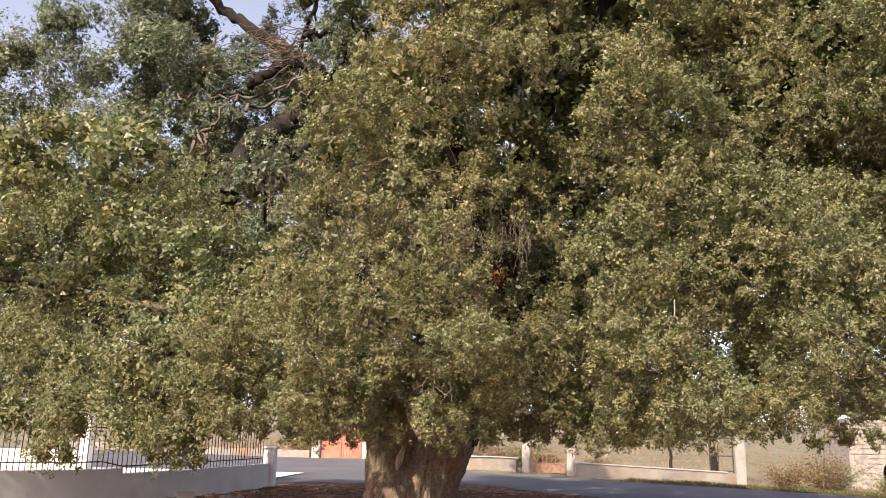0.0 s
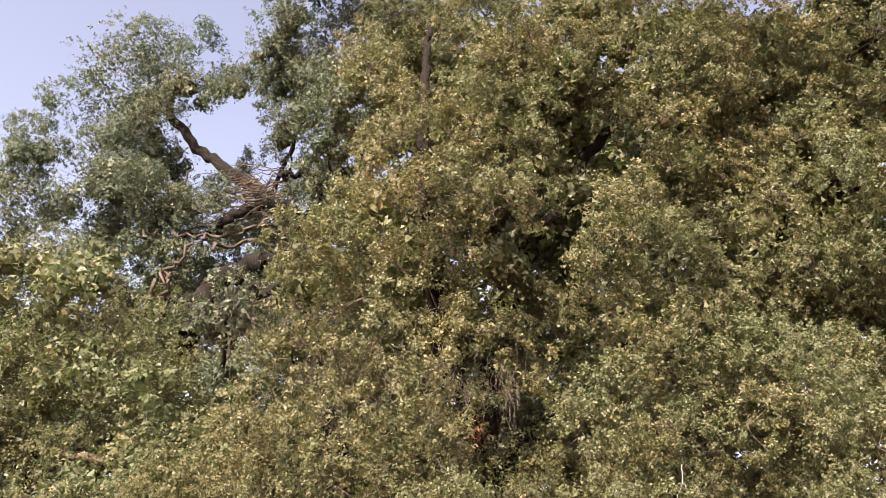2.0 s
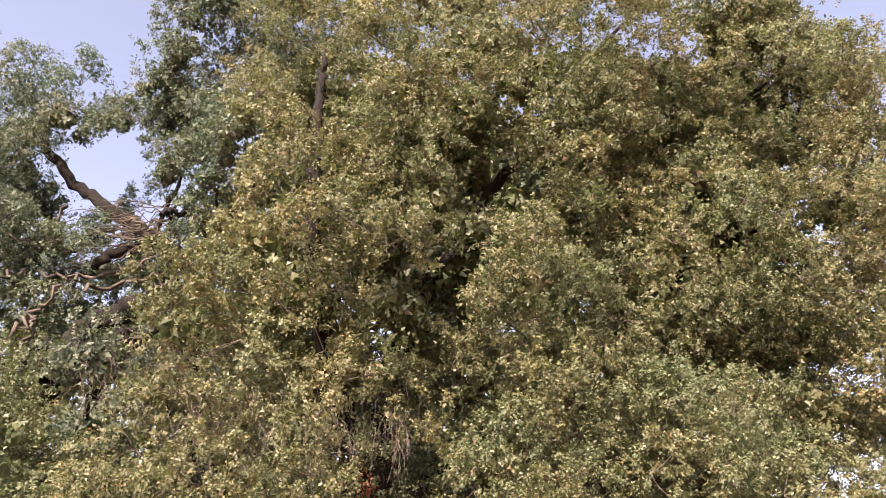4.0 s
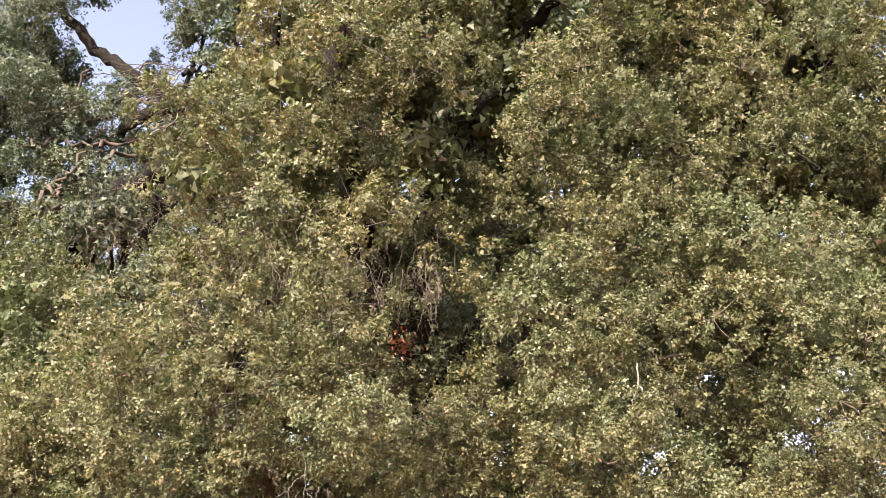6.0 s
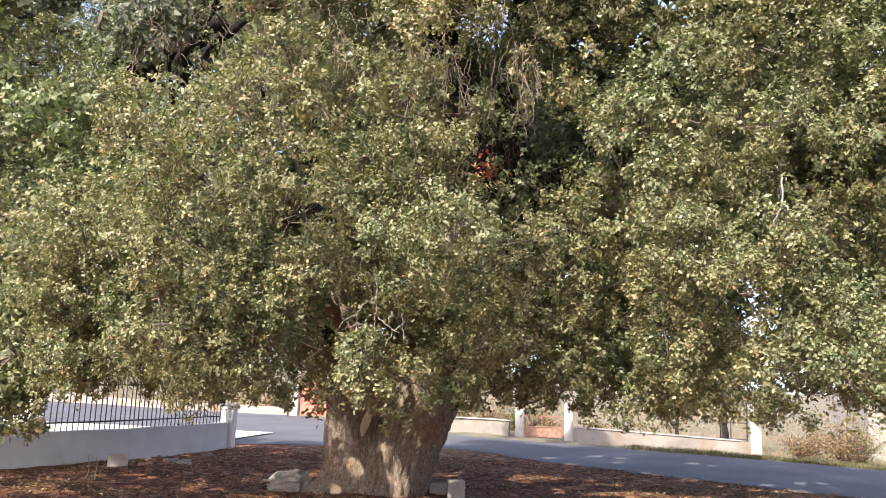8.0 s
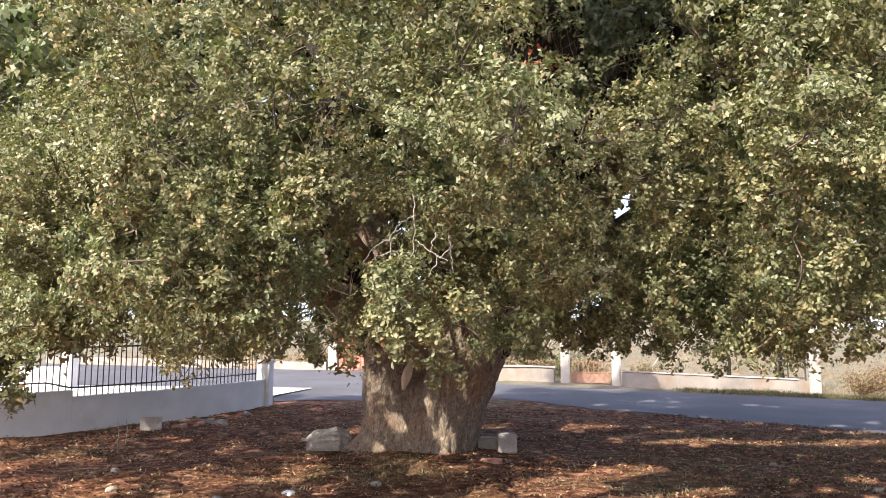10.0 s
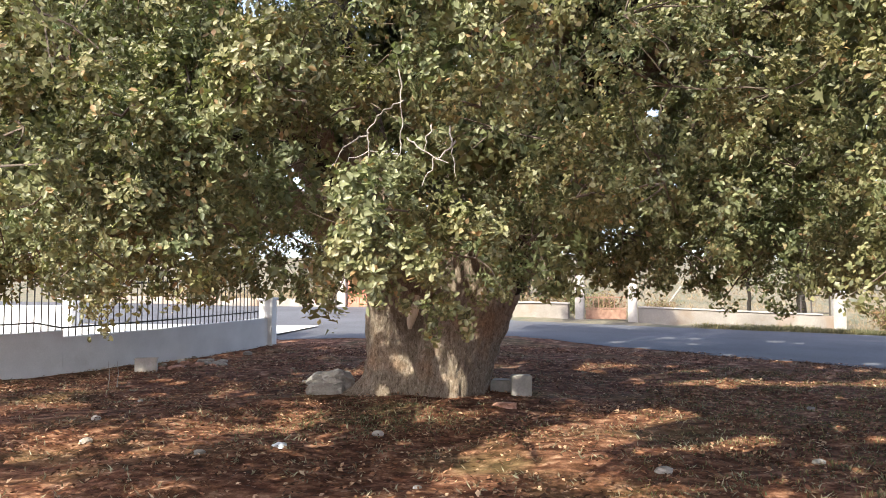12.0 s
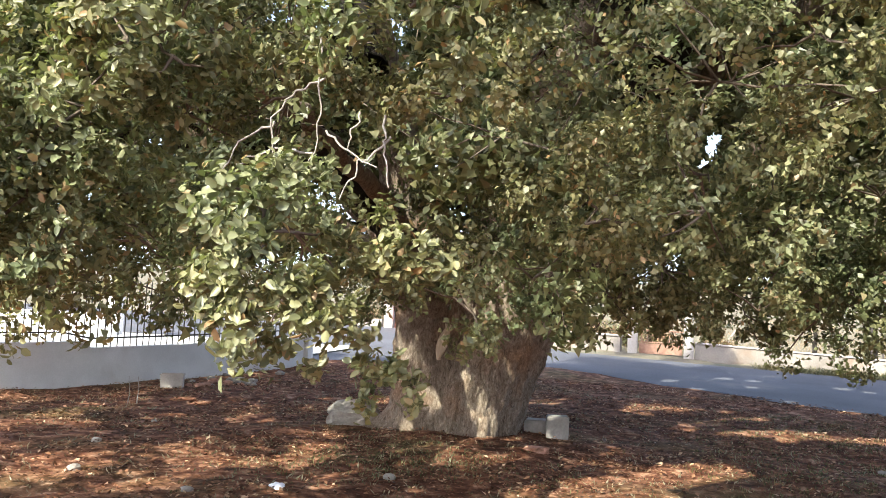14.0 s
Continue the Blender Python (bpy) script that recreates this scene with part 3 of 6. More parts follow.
def tuft(center, R, material, leaf, count, corners=4, oval=False, hang=0.85):
    """A rounded tuft at a bough's end: a dozen knots of leafy sprigs, each sprig a rosette of leaves turned to the light."""
    c = np.array(center, float)
    inward = unit(CROWN - c)
    n_k = max(9, int(13 * min(1.6, R / 0.36)))
    d = unit(rs.normal(size=(160, 3)) + np.array([0, -0.25, 0.2]))
    d = d[(d[:, 2] > -hang) & (d @ inward < 0.7)][:n_k]
    knot = c + d * (R * rs.uniform(0.45, 0.92, (len(d), 1)))
    r_k = R * rs.uniform(0.26, 0.46, len(d))
    n_r = max(6, int(count / (len(d) * 11)))
    e = unit(rs.normal(size=(len(d), n_r, 3)) + d[:, None] * 0.55 + np.array([-0.05, -0.25, 0.32]))
    S = (knot[:, None] + e * (r_k[:, None] * rs.uniform(0.72, 1.12, (len(d), n_r)))[..., None]).reshape(-1, 3)
    e = e.reshape(-1, 3)
    w = rs.randint(0, len(S), count)
    axis = unit(e[w] + np.array([-0.04, -0.1, 0.2]))
    side = unit(np.cross(axis, rs.normal(size=(count, 3))))
    L = leaf * rs.uniform(0.6, 1.3, count)
    # blades spread round the sprig's tip, the lower ones hang back
    D = unit(side + axis * rs.uniform(-0.25, 0.75, (count, 1)))
    N = unit(np.cross(D, np.cross(axis, D)) + rs.normal(size=(count, 3)) * 0.5)
    P = S[w] - axis * (leaf * rs.uniform(0, 2.2, (count, 1))) + rs.normal(size=(count, 3)) * leaf * 0.4
    ok = off_shafts(P + D * L[:, None] * 0.5, c, R * 1.4, L * 0.8)
    W = L * (rs.uniform(0.48, 0.68, count) if corners == 4 else rs.uniform(0.6, 0.85, count))
    v, f = leaves(P[ok], D[ok], N[ok], L[ok], W[ok], oval, corners)
    tagged(linked("foliage_clump", fast_mesh("foliage_clump", v, f), material, oak), kind="stuff")
    if R > 0.16:
        for t in knot[::3]:
            m = (c + t) / 2 + rs.normal(0, 0.02, 3)
            twig_pieces.append(tube_arrays(bent([c, m, t + (t - c) * 0.2], 4, 0.008), np.linspace(0.006, 0.0022, 4), 3))


# the crown's sunlit face: how far out the leaves reach, by height and across
FACE_X = (-2.8, -1.4, -0.4, 0.35, 0.9, 1.4, 2.0, 2.8, 4.2, 5.6)
FACE_Z = (1.6, 2.0, 2.6, 3.4, 4.4, 5.6, 7.2, 9.0)
FACE = np.array([
    (8.4, 7.6, 7.7, 8.0, 8.5, 8.4, 7.8, 8.1, 8.3, 8.6), (8.3, 7.6, 7.5, 7.9, 8.3, 8.0, 7.7, 7.9, 8.2, 8.6), (8.3, 7.4, 7.3, 7.7, 8.0, 7.9, 7.8, 7.8, 8.1, 8.7), (8.2, 8.1, 7.7, 7.7, 7.9, 8.0, 7.9, 8.0, 8.5, 9.0),
    (8.0, 8.0, 7.8, 7.7, 8.0, 8.1, 8.1, 8.3, 9.0, 9.8), (8.2, 8.0, 7.8, 7.8, 7.9, 8.1, 8.3, 8.6, 8.9, 9.4), (8.4, 8.2, 8.2, 8.3, 8.3, 8.3, 8.5, 8.8, 8.9, 9.2), (9.3, 9.2, 9.0, 8.8, 8.8, 8.9, 8.9, 8.9, 9.1, 9.4)])
# hollows between the boughs: across, height, radius, how deep
HOLLOWS = ((0.82, 5.2, 0.42, 1.4), (0.66, 3.3, 0.42, 1.3), (1.24, 3.96, 0.36, 1.3), (2.59, 5.38, 0.32, 1.2), (2.59, 2.49, 0.3, 1.0), (1.7, 6.45, 0.42, 1.3), (0.33, 4.62, 0.3, 1.0),
           (1.36, 6.68, 0.45, 1.4), (-0.42, 7.21, 0.34, 1.2), (4.04, 3.56, 0.34, 1.1), (3.22, 6.12, 0.3, 1.1), (-0.35, 8.1, 0.46, 1.44), (1.2, 5.5, 0.34, 1.08), (2.55, 4.2, 0.4, 0.84),
           (3.9, 4.55, 0.34, 0.84), (4.9, 4.5, 0.4, 0.96), (2.15, 3.5, 0.34, 0.84), (3.0, 2.95, 0.37, 0.84), (0.95, 2.15, 0.4, 0.48), (1.05, 1.75, 0.46, 0.48), (-0.3, 2.25, 0.21, 0.6),
           (2.4, 5.9, 0.29, 0.72))


def face(x, z):
    col = [np.interp(x, FACE_X, row) for row in FACE]
    return float(np.interp(z, FACE_Z, col))


def hollow(x, z):
    return min(1.6, sum(deep * math.exp(-(((x - hx) / r) ** 2 + ((z - hz) / (1.25 * r)) ** 2)) for hx, hz, r, deep in HOLLOWS))


def bough(place, material, cushions):
    """Cushions of one bough: the outer tufts have fine leaves, the inner ones are coarser."""
    for x, y, z, R in cushions:
        if y > 14.5 and sunny((x, y, z + 0.7 * R)):
            continue
        if place == "front_tufts":
            y += 0.85 * hollow(x, z)
            if hollow(x, z) > 1.0 and z > 2.2:
                continue
            near = y < 8.6 and z < 2.5
            leaf = 0.025 if near else 0.028 if z < 3.4 else 0.033
            k = 19000 if near else 15500 if z < 3.4 else 13000
            tuft((x, y, z), R * 1.08, material, leaf, int(k * R * R) + 260, 4 if z < 3.2 else 3, y < 8.2 and z < 2.3)
        elif place == "low_shade":
            tuft((x, y, z), R * 1.05, material, 0.036, int(6000 * R * R) + 200, 3)
        elif place == "left_tufts":
            tuft((x, y, z), R * 1.05, material, 0.04, int(10500 * R * R) + 300, 3)
        else:
            clump((x, y, z), R * 0.85, material, 0.06, int(700 * R * R) + 150, False, coat=90, hang=0.62 if z < 2.7 else 0.8)
            tuft((x, y, z), R * 1.08, material, 0.038 if z < 3 else 0.044, int(min(4300 * R * R, 2500)) + 260, 3)


bough("front_tufts", leaf_olive, [
    (-0.76, 9.47, 9.18, 0.70), (0.32, 8.20, 8.02, 0.48), (1.30, 7.75, 7.67, 0.48), (0.61, 9.67, 8.24, 0.61), (2.27, 9.92, 9.89, 0.51),
    (3.03, 8.52, 8.83, 0.63), (4.75, 9.50, 9.50, 0.70), (2.88, 9.20, 7.90, 0.64), (3.87, 9.40, 8.75, 0.43), (4.74, 8.93, 7.88, 0.56),
    (5.67, 9.00, 8.07, 0.47), (-0.47, 7.80, 6.08, 0.44), (0.06, 8.62, 6.98, 0.41), (-0.56, 7.47, 5.33, 0.33), (-0.00, 7.86, 5.59, 0.46),
    (0.57, 7.66, 5.52, 0.39), (0.09, 8.17, 5.19, 0.35), (-1.51, 7.77, 4.80, 0.43), (-1.13, 8.55, 5.15, 0.43), (-1.60, 7.79, 4.32, 0.37),
])
bough("front_tufts", leaf_olive, [
    (-1.34, 8.77, 4.51, 0.42), (3.17, 9.06, 6.42, 0.41), (0.42, 6.92, 3.75, 0.26), (-0.40, 7.46, 3.81, 0.30), (0.08, 7.02, 3.39, 0.27),
    (5.33, 8.98, 6.31, 0.46), (-1.21, 9.02, 3.89, 0.47), (-1.65, 8.08, 3.43, 0.39), (-1.61, 7.36, 3.03, 0.34), (-0.79, 6.89, 2.93, 0.31),
    (-0.53, 7.45, 3.14, 0.26), (0.03, 7.21, 2.99, 0.25), (-1.83, 7.78, 2.58, 0.33), (-1.12, 7.63, 2.62, 0.30), (-0.31, 7.41, 2.49, 0.31),
    (0.29, 7.60, 2.47, 0.26), (0.94, 8.07, 2.49, 0.27), (-2.84, 8.17, 2.42, 0.29), (-3.10, 8.60, 1.99, 0.31), (-2.72, 8.52, 2.32, 0.25),
])
bough("front_tufts", leaf_olive, [
    (-1.46, 7.38, 1.71, 0.25), (-1.67, 8.48, 1.61, 0.29), (-1.47, 7.43, 2.14, 0.24), (-1.04, 7.70, 1.78, 0.21), (-0.64, 7.53, 2.13, 0.22),
    (-0.28, 7.73, 1.71, 0.19), (0.08, 7.49, 2.13, 0.20), (-2.57, 8.31, 2.50, 0.25), (-2.52, 8.19, 2.02, 0.25), (-2.40, 8.01, 1.58, 0.23),
    (-1.32, 7.23, 1.81, 0.21), (-1.18, 7.63, 1.91, 0.21), (-1.33, 7.66, 1.60, 0.20), (-0.96, 7.76, 1.71, 0.18), (-0.55, 7.46, 2.14, 0.18),
    (-0.22, 7.50, 1.67, 0.15), (-0.15, 7.45, 1.49, 0.14), (0.20, 7.77, 2.42, 0.21), (0.91, 8.00, 2.36, 0.22), (0.86, 8.35, 2.15, 0.16),
])
bough("front_tufts", leaf_olive, [
    (-0.10, 7.12, 2.25, 0.14), (0.01, 7.75, 1.64, 0.13), (-1.06, 7.47, 2.00, 0.17), (-0.91, 7.65, 1.87, 0.16), (-1.30, 7.71, 1.66, 0.17),
    (-1.45, 8.23, 1.56, 0.19), (-0.26, 7.49, 1.69, 0.11), (-0.21, 7.46, 1.54, 0.11), (-0.14, 7.68, 1.46, 0.10), (-0.12, 8.01, 1.33, 0.09),
    (-4.87, 9.14, 1.70, 0.54), (-3.15, 8.48, 1.69, 0.49), (-2.53, 8.36, 2.12, 0.39), (-1.37, 7.46, 2.36, 0.38),
    (-1.18, 7.89, 1.63, 0.39), (0.30, 7.38, 2.33, 0.31),
])
bough("front_tufts", leaf_green, [
    (-1.33, 7.90, 2.34, 0.20), (-0.96, 7.70, 2.16, 0.20), (-0.89, 7.80, 2.25, 0.20), (-0.64, 7.70, 2.14, 0.20), (-1.14, 7.80, 2.09, 0.20),
    (-0.87, 7.70, 2.01, 0.20), (-0.89, 7.90, 2.11, 0.20), (-0.79, 8.00, 2.07, 0.20), (-0.73, 8.00, 2.30, 0.20),
    (1.86, 8.15, 5.39, 0.41), (2.39, 8.25, 5.00, 0.35), (1.45, 8.35, 4.76, 0.35), (2.38, 8.80, 6.29, 0.34), (3.81, 9.19, 5.07, 0.47),
    (4.66, 9.09, 5.34, 0.44), (4.86, 10.02, 4.86, 0.44), (4.00, 9.26, 4.05, 0.48), (2.08, 7.95, 4.09, 0.37), (1.56, 7.98, 3.60, 0.31),
    (3.05, 8.52, 3.90, 0.28), (4.10, 8.77, 6.01, 0.39), (1.67, 8.18, 3.56, 0.36), (1.39, 8.19, 3.20, 0.31), (2.03, 7.58, 3.03, 0.26),
    (2.68, 7.77, 3.14, 0.33), (3.47, 8.18, 3.64, 0.38), (3.34, 8.00, 3.10, 0.29), (1.54, 8.04, 2.72, 0.31), (1.99, 7.72, 2.30, 0.29),
])
bough("front_tufts", leaf_green, [
    (2.62, 7.80, 2.57, 0.24), (3.40, 7.84, 2.48, 0.33), (4.31, 8.75, 3.45, 0.31), (2.83, 8.46, 4.22, 0.31), (1.47, 7.75, 2.34, 0.24),
    (1.47, 7.83, 1.85, 0.23), (1.65, 8.17, 1.63, 0.19), (1.80, 7.51, 2.06, 0.21), (2.12, 7.72, 2.24, 0.22), (2.00, 7.63, 1.68, 0.24),
    (2.31, 7.75, 1.98, 0.23), (1.91, 7.72, 3.09, 0.26), (1.43, 7.79, 2.15, 0.22), (1.48, 8.02, 1.80, 0.21), (1.40, 8.14, 2.57, 0.20),
    (1.73, 8.13, 2.32, 0.38), (1.55, 8.30, 1.68, 0.35), (3.35, 8.06, 2.30, 0.41), (3.14, 8.45, 1.81, 0.40), (2.30, 7.79, 1.77, 0.35),
])
bough("left_tufts", leaf_grey, [
    (-3.99, 13.60, 6.46, 0.55), (-4.17, 13.40, 6.00, 0.55), (-3.57, 13.20, 5.64, 0.55), (-4.99, 14.20, 7.23, 0.55), (-6.17, 14.60, 7.54, 0.55),
    (-5.42, 13.20, 10.74, 0.40), (-4.84, 13.20, 10.86, 0.45), (-4.46, 13.40, 10.37, 0.40), (-4.11, 13.40, 9.58, 0.40), (-6.61, 14.80, 10.10, 0.50),
    (-5.23, 14.80, 9.96, 0.45), (-5.94, 15.20, 9.49, 0.55), (-5.12, 15.20, 9.02, 0.55), (-4.56, 15.20, 8.32, 0.55), (-5.57, 15.20, 8.40, 0.60),
    (-6.38, 15.40, 9.08, 0.60), (-5.00, 15.20, 7.60, 0.55), (-5.63, 15.00, 7.31, 0.60), (-4.66, 15.20, 9.71, 0.50), (-6.84, 15.40, 8.45, 0.60),
    (-7.63, 13.50, 4.76, 0.60), (-8.03, 13.50, 4.35, 0.55), (-7.05, 13.50, 4.38, 0.55),
    (-9.33, 13.30, 10.18, 0.60), (-8.74, 13.30, 10.88, 0.60), (-8.80, 13.30, 9.38, 0.60), (-8.95, 13.30, 8.52, 0.60), (-8.22, 13.30, 8.38, 0.60),
    (-7.89, 13.30, 9.71, 0.60), (-7.98, 12.60, 7.13, 0.55), (-7.50, 12.60, 6.40, 0.55), (-7.18, 12.60, 6.90, 0.55),
    (-7.37, 13.68, 12.12, 0.82), (-6.94, 13.35, 10.12, 0.71), (-6.12, 13.32, 11.79, 0.64), (-4.55, 12.50, 10.32, 0.44), (-3.03, 11.79, 12.37, 0.83),
    (-3.64, 12.85, 10.94, 0.80), (-2.60, 12.62, 11.36, 0.75), (-5.30, 13.17, 8.23, 0.58), (-6.16, 13.08, 8.32, 0.58),
    (-5.71, 13.54, 7.15, 0.62), (-6.36, 13.37, 7.40, 0.57), (-5.12, 13.74, 7.65, 0.49), (-3.57, 13.24, 8.23, 0.48), (-6.43, 12.71, 8.55, 0.52),
    (-3.24, 12.04, 9.15, 0.46), (-2.57, 11.60, 9.15, 0.54),
])
bough("left_tufts", leaf_green, [
    (-5.33, 12.71, 5.59, 0.70), (-5.49, 13.37, 5.28, 0.54), (-5.65, 13.10, 6.01, 0.58), (-8.73, 12.64, 3.50, 0.73), (-6.72, 10.72, 2.59, 0.61),
    (-9.48, 13.29, 5.92, 0.79), (-5.15, 11.06, 4.87, 0.80), (-6.65, 12.44, 4.63, 0.71), (-4.44, 11.24, 4.36, 0.63),
])
bough("left_low", leaf_green, [
    (-7.08, 14.77, 5.82, 1.43), (-8.11, 13.20, 5.35, 0.93), (-9.29, 13.70, 5.82, 1.08), (-9.34, 13.02, 4.74, 0.91), (-7.96, 12.05, 2.83, 0.90),
    (-7.90, 12.74, 3.52, 0.58), (-3.88, 9.09, 2.32, 0.77), (-4.25, 9.20, 1.99, 0.54), (-5.13, 9.52, 1.73, 0.56), (-3.04, 8.78, 1.67, 0.47),
    (-6.39, 10.12, 1.67, 0.53), (-3.88, 8.80, 1.51, 0.39), (-2.89, 8.89, 2.63, 0.41), (-3.32, 8.65, 1.46, 0.30), (-2.89, 8.81, 2.08, 0.40),
])
bough("left_top", leaf_grey, [
    (-7.53, 13.43, 8.83, 1.09), (-9.37, 14.44, 8.29, 1.15), (-9.78, 13.24, 8.77, 0.88), (-10.26, 13.80, 7.58, 1.01), (-7.72, 13.85, 7.21, 0.89),
    (-7.14, 14.37, 9.81, 0.93), (-9.53, 14.52, 7.06, 0.93), (-7.40, 14.20, 8.31, 0.91), (-9.01, 13.15, 9.29, 0.66),
])
bough("top_left", leaf_grey, [
    (-7.74, 13.93, 11.73, 1.27), (-7.68, 14.06, 10.32, 0.87), (-6.32, 13.51, 10.95, 0.64), (-5.57, 13.74, 11.22, 0.55), (-7.60, 13.67, 9.08, 0.71),
    (-2.93, 11.39, 11.67, 0.80), (-1.74, 10.99, 11.37, 0.77), (-4.32, 13.06, 11.22, 0.63), (-3.80, 12.66, 11.53, 0.77), (-2.91, 12.14, 9.85, 0.79),
    (-1.71, 11.20, 9.56, 0.69),
])
bough("right_back", leaf_green, [
    (5.93, 11.52, 5.58, 0.61), (5.27, 11.40, 4.64, 0.60), (6.14, 11.97, 4.50, 0.64), (5.29, 12.02, 5.29, 0.64), (2.84, 10.63, 5.96, 0.57),
    (-1.00, 11.44, 5.23, 0.61), (-1.10, 11.54, 4.27, 0.62),
])
bough("crest", leaf_olive, [
    (-0.69, 10.88, 9.94, 0.66), (-2.12, 12.31, 11.31, 0.72),
])
bough("left_heart", leaf_grey, [
    (-9.48, 13.65, 7.26, 0.75), (-9.16, 12.62, 2.31, 0.61), (-10.56, 14.17, 3.69, 0.69), (-9.82, 14.78, 4.13, 0.68), (-6.57, 13.38, 6.44, 0.58),
    (-9.49, 14.33, 3.82, 0.94), (-6.41, 11.30, 2.71, 0.57), (-9.67, 14.59, 5.46, 0.94), (-6.25, 13.66, 8.29, 0.54), (-7.22, 14.46, 9.97, 0.58),
    (-7.44, 14.56, 9.11, 0.48), (-3.06, 12.33, 8.41, 0.40), (-3.44, 12.36, 9.31, 0.45),
    (-7.22, 14.08, 11.26, 0.48), (-7.67, 13.99, 10.41, 0.57), (-7.12, 14.46, 9.78, 0.48), (-7.79, 15.09, 8.17, 0.60),
])
bough("left_heart", leaf_grey, [
    (-4.62, 13.80, 11.23, 0.46), (-4.02, 13.49, 11.39, 0.55), (-6.29, 13.95, 6.98, 0.55), (-2.65, 12.01, 7.68, 0.48), (-7.02, 14.75, 10.28, 0.47),
    (-3.67, 12.88, 9.39, 0.48), (-3.58, 13.47, 10.62, 0.51), (-4.30, 13.96, 11.23, 0.44), (-8.07, 14.79, 8.39, 0.66),
    (-7.75, 14.71, 9.37, 0.65), (-6.29, 13.56, 7.54, 0.51), (-7.74, 14.22, 11.11, 0.55),
    (-2.57, 11.65, 8.25, 0.44), (-8.57, 13.87, 4.52, 1.00), (-8.94, 14.38, 3.29, 0.85), (-4.47, 12.30, 3.65, 0.75),
])
bough("left_heart", leaf_grey, [
    (-3.31, 10.98, 4.28, 0.59), (-8.01, 16.38, 5.22, 1.00), (-6.14, 14.34, 6.06, 0.85), (-8.20, 15.22, 6.01, 1.02), (-10.98, 15.32, 6.27, 1.05),
    (-3.47, 10.82, 3.00, 0.63),
])
bough("crown_heart", leaf_grey, [
    (-3.51, 14.46, 9.20, 0.69), (-6.16, 13.96, 8.41, 0.77), (-3.12, 14.07, 6.95, 0.70), (-7.10, 14.90, 10.40, 0.75),
    (-2.86, 9.45, 4.76, 0.51), (-2.24, 11.79, 7.63, 0.62), (-1.90, 10.44, 8.14, 0.56), (0.81, 10.31, 4.02, 0.56),
])
bough("left_rim", leaf_grey, [
    (-11.15, 14.12, 6.79, 0.94), (-11.50, 14.58, 5.70, 1.00), (-12.34, 15.52, 4.46, 1.06), (-11.86, 14.59, 3.17, 0.94), (-11.04, 13.94, 7.87, 0.90),
    (-10.59, 13.42, 8.77, 0.76), (-9.75, 13.18, 3.26, 0.81), (-10.31, 13.98, 5.13, 0.82),
])
bough("left_skirt", leaf_olive, [
    (-2.88, 8.74, 1.60, 0.33), (-3.53, 9.25, 1.91, 0.39), (-4.18, 9.41, 1.70, 0.39), (-4.21, 8.98, 1.66, 0.38), (-6.41, 11.16, 1.80, 0.50),
    (-3.80, 8.88, 1.27, 0.28), (-5.74, 9.98, 1.22, 0.41), (-3.20, 8.64, 1.21, 0.23),
])
bough("inner_shade", leaf_green, [
    (-1.19, 10.90, 3.42, 0.40), (-4.02, 13.40, 4.42, 0.60), (-4.14, 14.76, 3.74, 0.54), (-2.73, 11.22, 4.94, 0.52),
])
bough("left_wing", leaf_grey, [
    (-9.45, 12.40, 3.01, 0.73), (-7.88, 10.43, 1.96, 0.53), (-11.21, 12.75, 4.15, 0.81), (-10.43, 11.97, 2.65, 0.66), (-8.81, 10.30, 1.65, 0.55),
    (-7.27, 11.13, 2.11, 0.50), (-12.44, 12.55, 2.44, 0.88), (-11.35, 12.48, 2.59, 0.76), (-9.95, 12.31, 2.42, 0.74), (-12.48, 12.58, 4.00, 0.90),
    (-11.49, 13.13, 4.06, 0.92), (-12.48, 13.59, 5.55, 0.93), (-13.19, 13.29, 3.68, 0.88), (-11.12, 11.87, 2.22, 0.64), (-12.18, 11.66, 2.73, 0.77),
])
bough("left_shade", leaf_green, [
    (-6.62, 10.92, 1.96, 0.45), (-5.12, 10.08, 1.92, 0.40), (-4.11, 9.59, 1.93, 0.39), (-3.47, 9.54, 1.94, 0.37), (-8.15, 12.26, 2.91, 0.57),
    (-5.98, 10.47, 2.42, 0.45), (-5.29, 9.98, 2.46, 0.47), (-3.29, 9.21, 2.61, 0.42), (-2.61, 9.01, 2.19, 0.35),
    (-2.68, 9.36, 2.97, 0.42), (-5.37, 13.46, 4.38, 0.64), (-9.86, 13.95, 4.16, 0.87), (-8.30, 13.28, 3.83, 0.84), (-6.49, 11.20, 3.46, 0.80),
    (-3.37, 9.72, 3.03, 0.65), (-2.74, 9.78, 3.27, 0.58), (-8.36, 13.51, 5.36, 0.92), (-7.03, 16.14, 5.46, 1.06),
])
bough("left_shade", leaf_green, [
    (-4.32, 9.94, 2.45, 0.52), (-6.67, 11.46, 2.54, 0.57), (-3.09, 10.24, 2.42, 0.47), (-10.53, 14.01, 4.49, 0.83),
])
bough("right_rim", leaf_green, [
    (6.48, 10.59, 4.32, 0.65),
])

